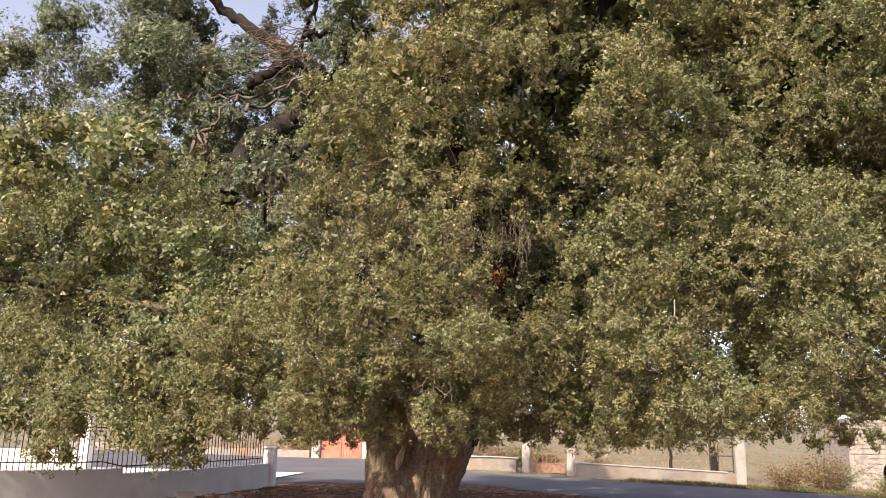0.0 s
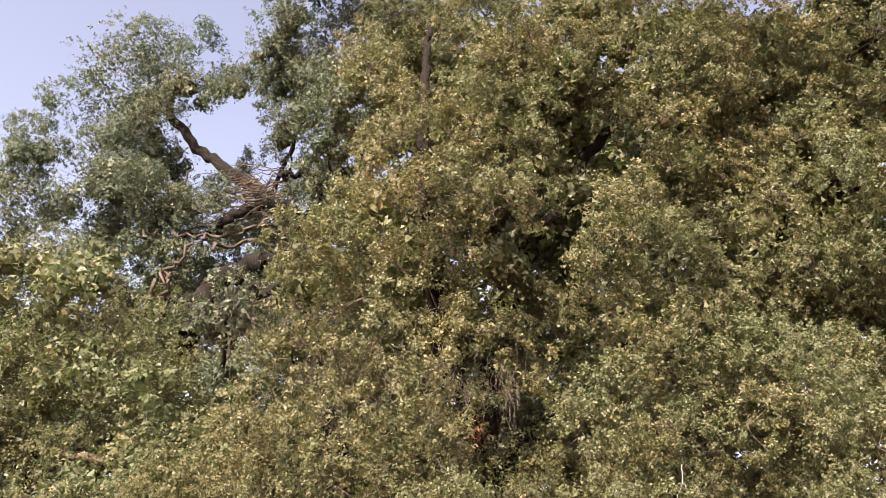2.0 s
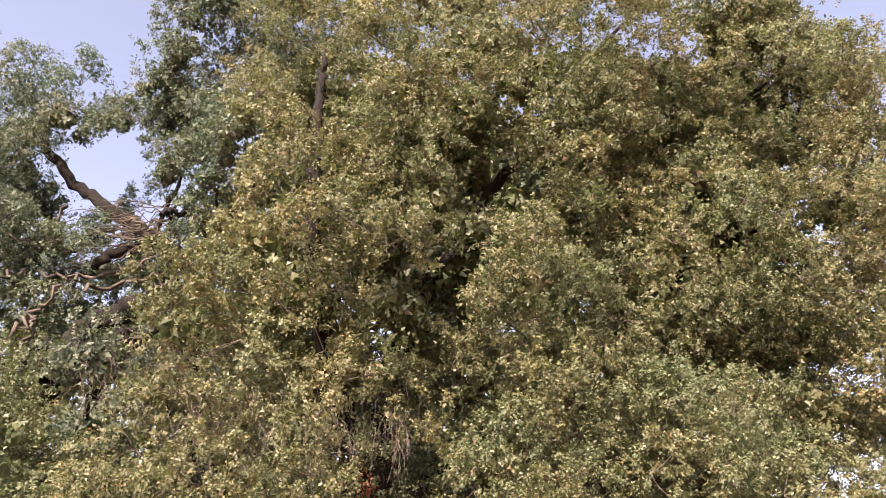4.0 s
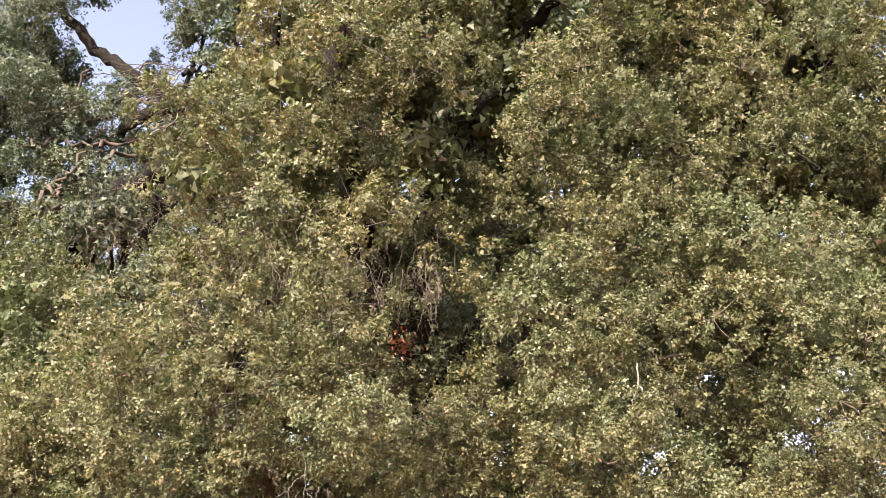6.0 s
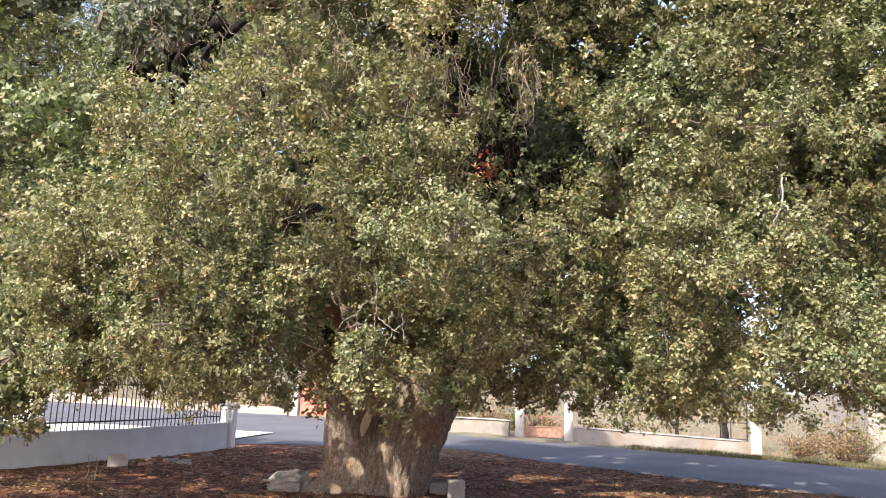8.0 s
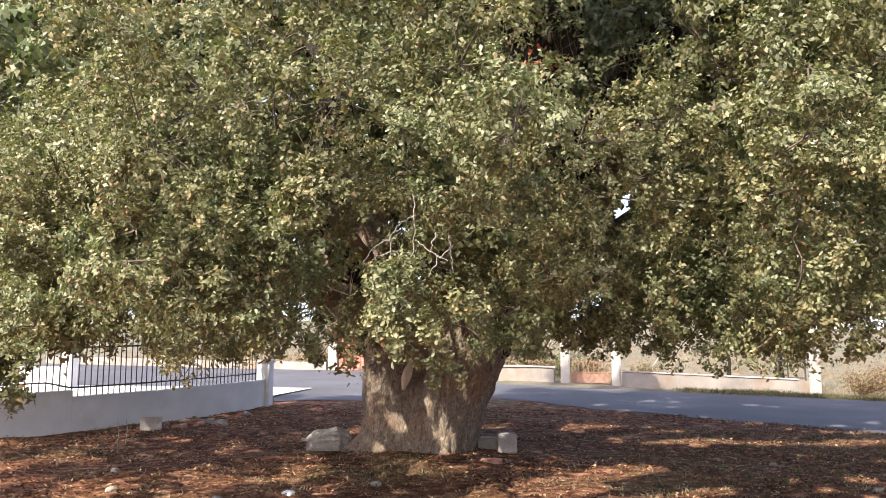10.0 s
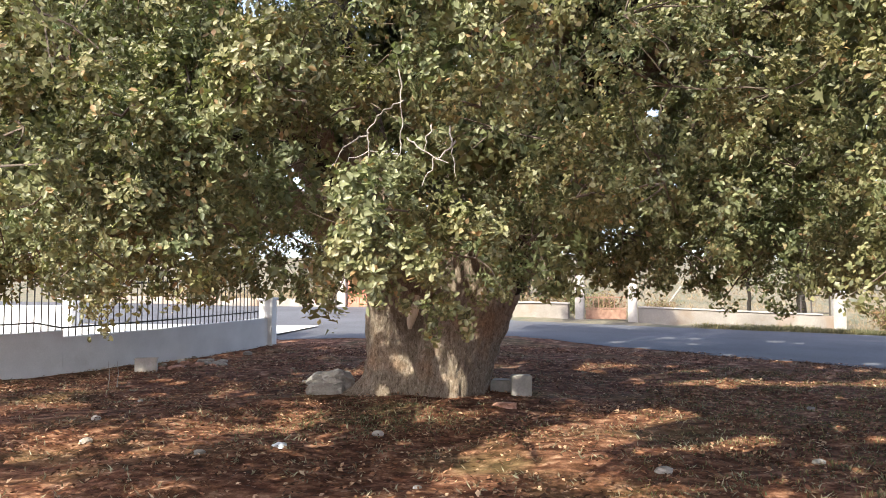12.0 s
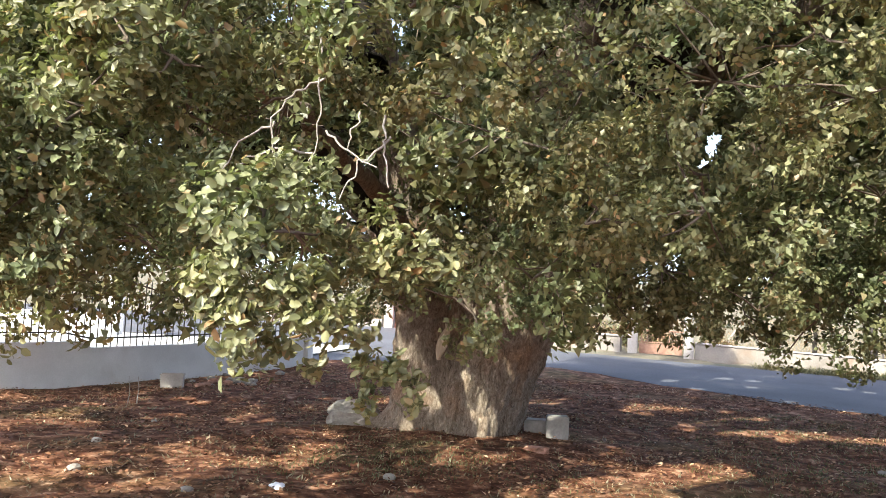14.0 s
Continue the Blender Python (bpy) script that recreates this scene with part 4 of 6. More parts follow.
bough("front_tufts", leaf_olive, [
    (1.97, 9.50, 10.15, 0.50), (2.70, 9.50, 9.85, 0.50), (3.45, 9.50, 10.07, 0.50), (4.14, 9.50, 9.77, 0.50), (4.89, 9.50, 9.99, 0.50),
    (5.55, 9.50, 9.69, 0.50), (5.81, 9.70, 8.65, 0.46), (6.22, 9.70, 8.73, 0.46), (6.13, 9.70, 8.04, 0.46), (5.68, 9.70, 7.75, 0.46),
    (6.01, 9.70, 7.23, 0.46), (5.55, 9.70, 6.84, 0.46), (5.77, 9.70, 6.37, 0.46), (5.68, 9.70, 5.71, 0.46), (5.47, 9.70, 9.15, 0.46),
    (4.65, 9.70, 9.59, 0.46), (3.72, 9.70, 9.44, 0.46), (2.41, 9.70, 9.40, 0.46),
])
bough("left_tufts", leaf_grey, [
    (-3.31, 11.40, 12.25, 0.55), (-2.54, 11.40, 12.61, 0.55), (-1.85, 11.40, 11.64, 0.55), (-1.10, 11.40, 12.26, 0.55), (-0.29, 11.40, 11.69, 0.55),
    (0.47, 11.40, 12.30, 0.55), (1.25, 11.40, 11.73, 0.55), (-2.79, 11.40, 11.31, 0.55), (-0.85, 11.40, 11.21, 0.55), (0.11, 11.40, 10.91, 0.55),
    (-1.58, 11.40, 10.75, 0.55), (-3.52, 11.40, 11.60, 0.55),
])

bough("front_tufts", leaf_green, [
    (1.70, 8.60, 1.64, 0.20), (1.92, 8.50, 1.56, 0.19), (2.15, 8.30, 1.53, 0.22), (2.37, 8.30, 1.58, 0.20), (2.58, 8.30, 1.62, 0.22),
    (1.52, 8.90, 1.80, 0.24), (2.10, 8.90, 1.81, 0.26), (2.56, 8.80, 1.82, 0.26), (2.85, 8.70, 1.68, 0.25), (0.83, 9.60, 1.61, 0.30),
    (1.10, 9.80, 1.59, 0.30), (1.36, 9.80, 1.60, 0.30), (1.54, 9.60, 1.62, 0.30), (0.98, 9.90, 1.77, 0.35), (1.31, 10.00, 1.77, 0.35),
    (1.58, 10.00, 1.77, 0.35),
])

bough("low_shade", leaf_green, [
    (-1.76, 11.60, 5.85, 0.50), (-2.20, 11.80, 5.32, 0.50), (-1.81, 12.20, 5.72, 0.50), (-2.33, 12.40, 5.99, 0.50), (-4.82, 13.00, 5.87, 0.50),
    (-7.87, 13.20, 6.43, 0.50), (-1.74, 11.00, 4.70, 0.40), (-2.72, 11.20, 3.91, 0.40), (-2.51, 11.40, 4.23, 0.40), (-1.75, 11.60, 4.81, 0.40),
    (3.59, 11.50, 3.11, 0.42), (3.71, 11.50, 2.60, 0.42), (3.75, 11.60, 2.14, 0.40), (3.56, 12.00, 2.96, 0.40), (3.82, 11.40, 1.89, 0.36),
    (3.60, 12.20, 2.37, 0.40), (3.70, 12.00, 1.92, 0.36), (-6.18, 11.60, 3.28, 0.50), (-7.36, 11.80, 3.61, 0.50), (3.44, 10.90, 2.94, 0.40),
    (3.65, 11.00, 2.66, 0.40), (3.54, 11.20, 2.35, 0.40), (3.71, 11.00, 2.27, 0.40), (-3.09, 12.00, 4.67, 0.40), (-3.00, 12.20, 4.50, 0.40),
    (-2.28, 11.60, 6.80, 0.40), (3.46, 11.50, 2.55, 0.40),
    (0.10, 11.00, 2.00, 0.40), (0.32, 11.20, 1.99, 0.40), (0.51, 11.50, 1.92, 0.35), (0.15, 12.00, 1.86, 0.35), (-0.24, 12.50, 1.97, 0.35),
    (0.42, 11.00, 2.17, 0.40), (-2.35, 14.20, 1.93, 0.35), (-2.04, 14.40, 1.89, 0.30),
    (1.24, 10.80, 2.59, 0.40), (1.57, 10.80, 2.62, 0.40), (1.02, 11.00, 2.51, 0.40), (0.35, 10.60, 5.97, 0.40), (-0.86, 10.80, 6.06, 0.45),
    (-0.29, 10.80, 6.02, 0.45), (0.09, 11.20, 2.45, 0.40),
    (2.86, 10.47, 2.73, 0.42), (2.85, 11.36, 2.45, 0.42), (2.73, 10.71, 2.07, 0.34), (3.33, 9.95, 2.66, 0.42), (3.39, 10.91, 2.40, 0.42),
    (3.16, 10.48, 2.06, 0.34), (3.85, 10.61, 2.75, 0.42), (3.71, 10.08, 2.32, 0.42), (3.56, 10.00, 2.03, 0.34), (4.46, 11.46, 2.86, 0.42),
    (4.38, 11.19, 2.43, 0.42), (4.29, 11.14, 2.11, 0.34), (4.50, 10.32, 2.70, 0.42), (4.84, 11.11, 2.42, 0.42), (4.41, 9.96, 2.03, 0.34),
    (-6.50, 11.20, 3.42, 0.50), (-6.00, 11.20, 3.24, 0.50), (-5.46, 11.20, 3.49, 0.50), (-7.07, 11.20, 3.25, 0.50), (-3.18, 11.20, 4.93, 0.50),
    (-3.06, 11.20, 4.48, 0.50), (0.08, 11.20, 3.17, 0.50), (-3.00, 15.00, 2.02, 0.27), (-2.60, 14.90, 1.90, 0.27), (-2.52, 15.00, 2.23, 0.27),
    (-1.55, 15.00, 2.06, 0.27), (-1.22, 14.80, 1.93, 0.27), (-1.19, 14.90, 2.25, 0.27), (-2.19, 14.80, 2.28, 0.27), (-1.80, 14.80, 2.35, 0.27),
    (-2.99, 15.20, 1.70, 0.27),
    (-2.74, 10.99, 1.99, 0.36), (-2.57, 10.79, 1.74, 0.36), (-3.01, 11.55, 1.60, 0.26), (-3.00, 11.92, 2.07, 0.36), (-2.90, 11.73, 1.80, 0.36),
    (-2.43, 10.84, 1.58, 0.26), (-3.00, 12.75, 2.14, 0.36), (-2.32, 11.18, 1.76, 0.36), (-3.09, 13.06, 1.65, 0.26), (-2.15, 11.63, 2.02, 0.36),
    (-1.71, 10.72, 1.72, 0.36), (-1.99, 11.35, 1.59, 0.26), (-1.67, 10.91, 1.95, 0.36), (-2.33, 12.72, 1.84, 0.36), (-2.13, 12.11, 1.61, 0.26),
    (-0.47, 10.87, 1.61, 0.25), (-0.13, 10.31, 1.59, 0.25), (0.08, 10.57, 1.62, 0.25), (0.30, 10.97, 1.60, 0.25), (0.55, 11.25, 1.63, 0.25),
    (0.79, 10.74, 1.60, 0.25), (-4.33, 10.55, 1.71, 0.30), (-3.78, 10.36, 1.76, 0.30), (-3.74, 10.81, 1.75, 0.30), (-2.74, 9.93, 1.66, 0.30),
    (-2.26, 9.68, 1.62, 0.30),
    (-0.24, 10.37, 2.22, 0.36), (-0.30, 10.75, 2.06, 0.36), (-0.12, 9.96, 1.78, 0.36), (-0.38, 12.00, 1.71, 0.27), (-0.11, 11.64, 2.41, 0.36),
    (-0.03, 11.09, 2.09, 0.36), (0.05, 10.21, 1.80, 0.36), (0.17, 10.31, 1.65, 0.27), (0.34, 11.79, 2.42, 0.36), (0.21, 11.72, 2.16, 0.36),
    (0.37, 10.54, 1.82, 0.36), (0.36, 11.56, 1.70, 0.27), (0.52, 11.91, 2.43, 0.36), (0.64, 11.25, 2.10, 0.36), (0.55, 11.01, 1.85, 0.36),
    (0.54, 10.94, 1.67, 0.27), (1.01, 12.04, 2.44, 0.36), (0.86, 11.11, 2.08, 0.36), (0.94, 11.98, 1.92, 0.36), (1.00, 11.92, 1.71, 0.27),
    (1.15, 11.02, 2.28, 0.36), (1.17, 11.24, 2.09, 0.36), (1.06, 10.19, 1.79, 0.36), (1.14, 11.75, 1.71, 0.27), (1.30, 9.91, 2.11, 0.36),
    (1.36, 10.47, 2.00, 0.36), (1.39, 10.93, 1.84, 0.36), (1.53, 12.19, 1.73, 0.27), (1.60, 10.79, 2.23, 0.36), (1.71, 11.32, 2.09, 0.36),
    (1.66, 10.65, 1.82, 0.36), (1.61, 10.57, 1.66, 0.27), (2.09, 11.97, 2.40, 0.36), (1.66, 9.95, 1.94, 0.36), (2.10, 11.64, 1.89, 0.36),
    (1.76, 10.37, 1.65, 0.27), (-2.08, 13.60, 2.58, 0.40), (-1.54, 13.40, 2.71, 0.40), (-1.03, 13.20, 2.56, 0.40), (-1.50, 14.20, 2.34, 0.40),
    (-1.94, 14.40, 2.24, 0.40), (-0.88, 13.60, 2.22, 0.40), (-2.40, 14.60, 2.26, 0.40), (-2.75, 14.80, 2.01, 0.40), (-0.84, 13.40, 1.92, 0.40),
])
bough("front_tufts", leaf_olive, [
    (5.41, 9.40, 5.30, 0.42), (5.26, 9.40, 4.78, 0.42), (5.23, 9.40, 4.29, 0.42), (5.06, 9.40, 5.04, 0.42), (5.81, 9.40, 5.70, 0.42),
    (5.63, 9.40, 4.78, 0.42),
])
bough("crest", leaf_olive, [
    (5.09, 10.60, 9.53, 0.60), (5.58, 10.60, 9.10, 0.60), (5.79, 10.60, 8.59, 0.60), (5.57, 10.60, 9.94, 0.60), (5.97, 10.60, 8.02, 0.60),
    (2.11, 10.40, 10.60, 0.62), (2.97, 10.40, 10.67, 0.62), (3.79, 10.40, 10.46, 0.62), (4.64, 10.40, 10.58, 0.62), (5.42, 10.40, 10.31, 0.62),
    (5.87, 10.40, 9.33, 0.62), (6.23, 10.40, 8.81, 0.62), (6.31, 10.40, 7.87, 0.62), (6.11, 10.40, 7.00, 0.62), (6.06, 10.40, 6.19, 0.62),
    (-1.37, 10.40, 10.67, 0.62), (-0.47, 10.40, 10.40, 0.62), (0.39, 10.40, 10.58, 0.62), (1.25, 10.40, 10.42, 0.62),
])

def face_tufts(step, back, R, leaf, count, coarse, low=1.62):
    z = low
    while z < 9.2:
        left = np.interp(z, (1.5, 2.5, 3, 3.4, 4.7, 5.3, 6, 7, 8.5), (-3.3, -3.2, -2.6, -1.95, -1.8, -1.6, -1.1, -0.8, -1.3))
        right = np.interp(z, (1.5, 3, 7, 7.8, 9), (4.6, 5.6, 6.0, 5.2, 4.4))
        for x in np.arange(left, right, step):
            px, pz = x + rs.uniform(-0.4, 0.4) * step, z + rs.uniform(-0.4, 0.4) * step
            r = R * rs.uniform(0.75, 1.25) * (0.8 if pz < 2.2 else 1.0)
            hem = 1.6 if 0.0 < px < 1.3 else 1.38
            pz = max(pz, hem + 0.85 * r)
            bulge = 0.0 if coarse else float(rs.choice((-0.3, -0.1, 0.1, 0.3, 0.5)))
            sunk = hollow(px, pz)
            swell = noise.noise(Vector((px * 1.05, 4.0, pz * 1.05)))
            swell = abs(swell) if px < 0.3 and 2.5 < pz < 4.6 else swell
            if not coarse and sunk > 0.7 and rs.rand() < 0.8:
                continue
            py = face(px, pz) + back + sunk + bulge + 0.55 * swell
            r *= 1.0 - 0.35 * bulge
            mat_ = leaf_green if px > 0.9 and rs.rand() < 0.45 else leaf_olive
            if coarse and pz < 5.0:
                tuft((px, py, pz), r, leaf_green, 0.042, 1000, 3)
            elif coarse:
                clump((px, py, pz), r, leaf_green, leaf, count, False, False, coat=80)
            else:
                near = pz < 2.5 and px > -2.2 and px < 2.6
                tuft((px, py, pz), r, mat_, leaf * (0.76 if pz < 2.6 else 1.0), int(count * (1.15 if near else 1.0)), 4 if pz < 3.0 else 3)
        z += step * 0.9


face_tufts(0.44, 0.46, 0.34, 0.033, 1250, False)
face_tufts(0.8, 1.25, 0.55, 0.07, 520, True)
face_tufts(1.0, 2.2, 0.8, 0.085, 420, True, 2.5)


def in_gap(p, R):
    """The bare hollow on the left where dead limbs show."""
    deep = p[1] - 10
    return p[0] < -4 and p[2] > 6 and p[1] < 12.5 or p[0] < -3.4 and p[2] > 6.2 and 10 < p[1] < 15.2 or -1 < deep < 3.4 and -4.5 - 0.5 * deep < p[0] < -1.6 - 0.35 * deep and p[2] > 4.4 + 0.35 * deep


# cushions on the far side, and the skirt that hangs round the crown's rim
made = 0
while made < 110:
    d = unit(rs.normal(size=3))
    p = np.array([-1.2, 15.8, 6.6]) + d * np.array([9.4, 7.2, 6.6]) * rs.uniform(0.55, 0.95)
    if p[1] < 13.4 or p[2] < 2.6 or (p[0] < -4 and p[2] > (10.6 if p[1] > 16 else 8.2)) or (p[0] > 5.2 and p[2] > 10.4) or p[2] > 12.6:
        continue
    if np.hypot(p[0] + 2.4, p[1] - 16.4) < 1.6 and p[2] < 3.5 or in_gap(p, 0.6) or sunny(p):
        continue
    clump(p, rs.uniform(0.8, 1.15), leaf_green if rs.rand() < 0.6 else leaf_grey, 0.11, 420, False, made % 2 == 0, coat=45)
    made += 1
for _ in range(26):
    p = np.array([rs.uniform(-9.5, -3.2), rs.uniform(15.6, 19.5), rs.uniform(4.5, 10.2)])
    if sunny(p):
        continue
    clump(p, rs.uniform(0.75, 1.0), leaf_grey, 0.065, 1000, False, False, coat=100)
for _ in range(40):
    p = np.array([rs.uniform(-8, 3.5), rs.uniform(17, 22.6), rs.uniform(4, 10.4)])
    if not in_gap(p, 0.6) and not sunny(p):
        clump(p, rs.uniform(0.8, 1.1), leaf_green, 0.1, 640, False, False, coat=60)
for _ in range(40):
    p = np.array([rs.uniform(-1.5, 7), rs.uniform(13, 18), rs.uniform(9.5, 12)])
    clump(p, rs.uniform(0.9, 1.2), leaf_green, 0.17, 360, False, False, coat=60)
for _ in range(30):
    p = np.array([rs.uniform(-13.5, -7.5), rs.uniform(13, 20.5), rs.uniform(4, 7.5)])
    if not sunny(p):
        clump(p, rs.uniform(0.7, 0.95), leaf_grey, 0.07, 900, False, False, coat=110)
for _ in range(70):
    p = np.array([rs.uniform(-7.5, 6.5), rs.uniform(9.8, 13.6), rs.uniform(2.4, 9.5)])
    if in_gap(p, 0.7):
        continue
    low = p[2] < 5
    clump(p, rs.uniform(0.6, 0.85), leaf_green, 0.055 if low else 0.075, 600 if low else 420, False, False, coat=90)
for _ in range(36):
    p = np.array([rs.uniform(-5, 5), rs.uniform(9.4, 14), rs.uniform(2.1, 4.4)])
    if np.hypot(p[0] + 2.4, p[1] - 16.4) > 1.9 and not in_gap(p, 0.5):
        clump(p, rs.uniform(0.45, 0.6), leaf_green, 0.045, 520, False, False, coat=100)
# a dense roof of unseen coarse cushions, added to deepen the shade on the ground
for x in np.arange(-8.5, 6.6, 1.35):
    for y in np.arange(12.6, 21.5, 1.35):
        p = np.array([x + rs.uniform(-0.4, 0.4), y + rs.uniform(-0.4, 0.4), rs.uniform(3.9, 5.6)])
        if not sunny(p) and (p[0] > -1.8 or p[1] > 17) and (p[0] < 4 or p[1] > 15):
            clump(p, 1.15, leaf_green, 0.15, 420, False, False, coat=60)
for x, y, z in ((2, 13, 2.15), (3.5, 13, 2.2), (1, 12, 2.25), (4.5, 12, 2.2), (2.5, 15, 2.35), (5, 15, 2.3), (0.7, 13.8, 2.4), (3, 11.2, 2.2), (6, 13, 2.3), (-5, 12, 2.2), (-6.5, 12.5, 2.2), (-7.5, 11.5, 2.2), (-5.5, 14, 2.4),
                (-4.2, 10.5, 2.1), (-5, 20, 2.7), (-2, 21, 2.9), (1.5, 20.3, 2.7), (4, 19.3, 2.6), (-7.5, 18, 2.6), (-8.2, 15, 2.4), (-3, 11, 2.2), (-1.8, 10.2, 2.2), (-0.3, 11.2, 2.5), (0.2, 16.5, 2.7), (-4.2, 15.5, 2.7), (-8.6, 10, 2.3), (-9.4, 11, 3.2), (-9.2, 12.2, 4.6), (-8.4, 9.6, 3.4)):
    clump((x, y, z), 0.64, leaf_green, 0.042, 1500, False, coat=120)


dead_brown = surface("dead_brown_twig", [(0.3, (0.075, 0.058, 0.045)), (0.7, (0.17, 0.135, 0.11))], 9, 70, 0.3)


def tangle(lines, r0, r1, material, label, jitter=0.015, name="dead_twig_tangle"):
    pieces = [tube_arrays(bent(p, 4 + 3 * len(p), jitter), np.linspace(r0, r1, 4 + 3 * len(p)), 5, 0.12) for p in lines]
    v, f = joined(pieces)
    return tagged(linked(name, fast_mesh(name, v, f), material, oak, label, True), kind="stuff")


tangle([[(-5.17, 12.60, 7.24), (-5.28, 12.48, 6.85), (-5.62, 12.84, 6.81), (-5.45, 12.24, 6.35), (-6.06, 13.08, 6.47)],
        [(-5.47, 12.60, 6.72), (-5.41, 12.48, 6.41), (-5.62, 12.84, 6.31)],
        [(-4.28, 13.20, 8.37), (-4.56, 13.08, 8.31), (-5.08, 13.44, 8.63), (-5.06, 12.84, 8.24)],
        [(-3.92, 13.20, 8.06), (-4.28, 13.08, 7.72), (-4.89, 13.44, 7.82), (-5.09, 12.84, 7.43)],
        [(-3.75, 13.10, 7.69), (-4.11, 12.98, 7.44), (-4.72, 13.34, 7.62), (-4.85, 12.74, 7.17)],
        [(-4.06, 13.20, 8.50), (-4.37, 13.08, 8.70), (-4.87, 13.44, 8.82)],
        [(-3.55, 13.00, 7.68), (-3.60, 12.88, 7.88), (-3.64, 13.24, 8.20)],
        [(-5.23, 13.20, 7.73), (-5.50, 13.08, 7.64), (-6.18, 13.44, 7.92), (-6.39, 12.84, 7.55)],
        [(-5.78, 13.30, 9.14), (-5.89, 13.18, 8.60), (-6.23, 13.54, 7.96)],
        [(-6.85, 13.40, 8.68), (-6.14, 13.28, 8.31), (-5.50, 13.64, 8.41)],
        [(-5.42, 13.97, 8.32), (-5.07, 13.96, 8.61), (-4.38, 13.96, 8.76), (-4.01, 13.95, 8.95)], [(-5.09, 13.96, 8.85), (-4.38, 13.96, 9.17), (-3.35, 13.95, 9.29)],
        [(-6.23, 13.98, 8.06), (-5.52, 13.97, 8.33), (-4.66, 13.96, 8.1), (-3.97, 13.96, 8.23)], [(-6.46, 13.98, 6.82), (-6.17, 13.98, 7.4), (-5.85, 13.97, 7.86), (-5.39, 13.97, 8.2)],
        [(-3.81, 13.86, 8.11), (-4.03, 13.86, 8.35), (-3.88, 13.95, 8.67), (-4.1, 14.14, 8.95)]], 0.022, 0.034, dead_brown, "bare grey dead branches", 0.05, "dead_branch")
fan = []
for _ in range(45):
    a = np.array([rs.uniform(-4.7, -3.75), 13.3 + rs.uniform(-0.3, 0.3), rs.uniform(8.1, 9.0)])
    b = a + np.array([rs.uniform(-1.7, -0.5), rs.uniform(-0.3, 0.3), rs.uniform(-0.5, 0.25)])
    fan.append([a, (a + b) / 2 + rs.normal(0, 0.1, 3), b])
tangle(fan, 0.012, 0.004, dead_brown, "fan of bare grey twigs", 0.03)
tangle([[(-0.195, 7.66, 2.17), (-0.175, 7.64, 2.04), (-0.185, 7.66, 1.91), (-0.195, 7.64, 1.85)], [(-0.175, 7.66, 2.04), (-0.245, 7.64, 2), (-0.285, 7.62, 1.94), (-0.285, 7.64, 1.84)],
        [(-0.285, 7.64, 1.94), (-0.355, 7.62, 1.9), (-0.415, 7.64, 1.83)], [(-0.195, 7.66, 1.87), (-0.285, 7.64, 1.88), (-0.365, 7.62, 1.84)], [(-0.165, 7.66, 1.92), (-0.105, 7.64, 1.87), (-0.025, 7.63, 1.83)],
        [(-0.005, 7.65, 1.9), (-0.065, 7.64, 1.85), (-0.105, 7.62, 1.76)], [(-0.025, 7.66, 1.95), (-0.015, 7.64, 1.89), (-0.005, 7.65, 1.79)], [(-0.085, 7.66, 1.96), (-0.105, 7.64, 1.87)]],
       0.0032, 0.0014, twig_bark, "forked pale grey bare twigs", 0.003)
tangle([[(2.06, 7.69, 2.73), (2.04, 7.65, 2.53), (1.97, 7.61, 2.42)], [(2.05, 7.65, 2.57), (2.12, 7.61, 2.46)]], 0.006, 0.003, twig_bark, "", 0.006)


def beard(center, size, n, length, material):
    """Fine dead twigs that hang under a cushion."""
    lines = []
    for _ in range(n):
        a = np.array(center) + rs.uniform(-1, 1, 3) * size
        b = a + np.array([rs.normal(0, 0.09), rs.normal(0, 0.07), -length * rs.uniform(0.25, 1)])
        lines.append([a, (a + b) / 2 + rs.normal(0, 0.02, 3), b])
    tangle(lines, 0.0028, 0.0012, material, "hanging brown dead twigs", 0.006)


beard((0.38, 7.62, 3.52), (0.4, 0.3, 0.2), 60, 0.4, dead_brown)
beard((-0.46, 7.37, 3.45), (0.7, 0.3, 0.25), 50, 0.35, dead_brown)
beard((-1.87, 7.92, 4.04), (0.3, 0.3, 0.3), 45, 0.35, dead_brown)
beard((0.58, 10.65, 3.99), (0.8, 0.3, 0.5), 70, 0.6, dead_brown)
v, f = joined(twig_pieces)
tagged(linked("fine_twig", fast_mesh("fine_twig", v, f), dead_brown, oak), "fine grey-brown twigs inside the crown", kind="stuff")
for p in ((0.06, 16.6, 1.9), (0.13, 9.8, 3.46), (0.14, 16.5, 1.84)):
    n = 90
    P = np.array(p) + rs.normal(size=(n, 3)) * 0.07
    D, N = unit(rs.normal(size=(n, 3))), unit(rs.normal(size=(n, 3)))
    v, f = leaves(P, D, N, rs.uniform(0.035, 0.06, n), rs.uniform(0.02, 0.035, n))
    tagged(linked("withered_spray", fast_mesh("withered_spray", v, f), leaf_red, oak), "withered red-brown spray of leaves", kind="stuff")


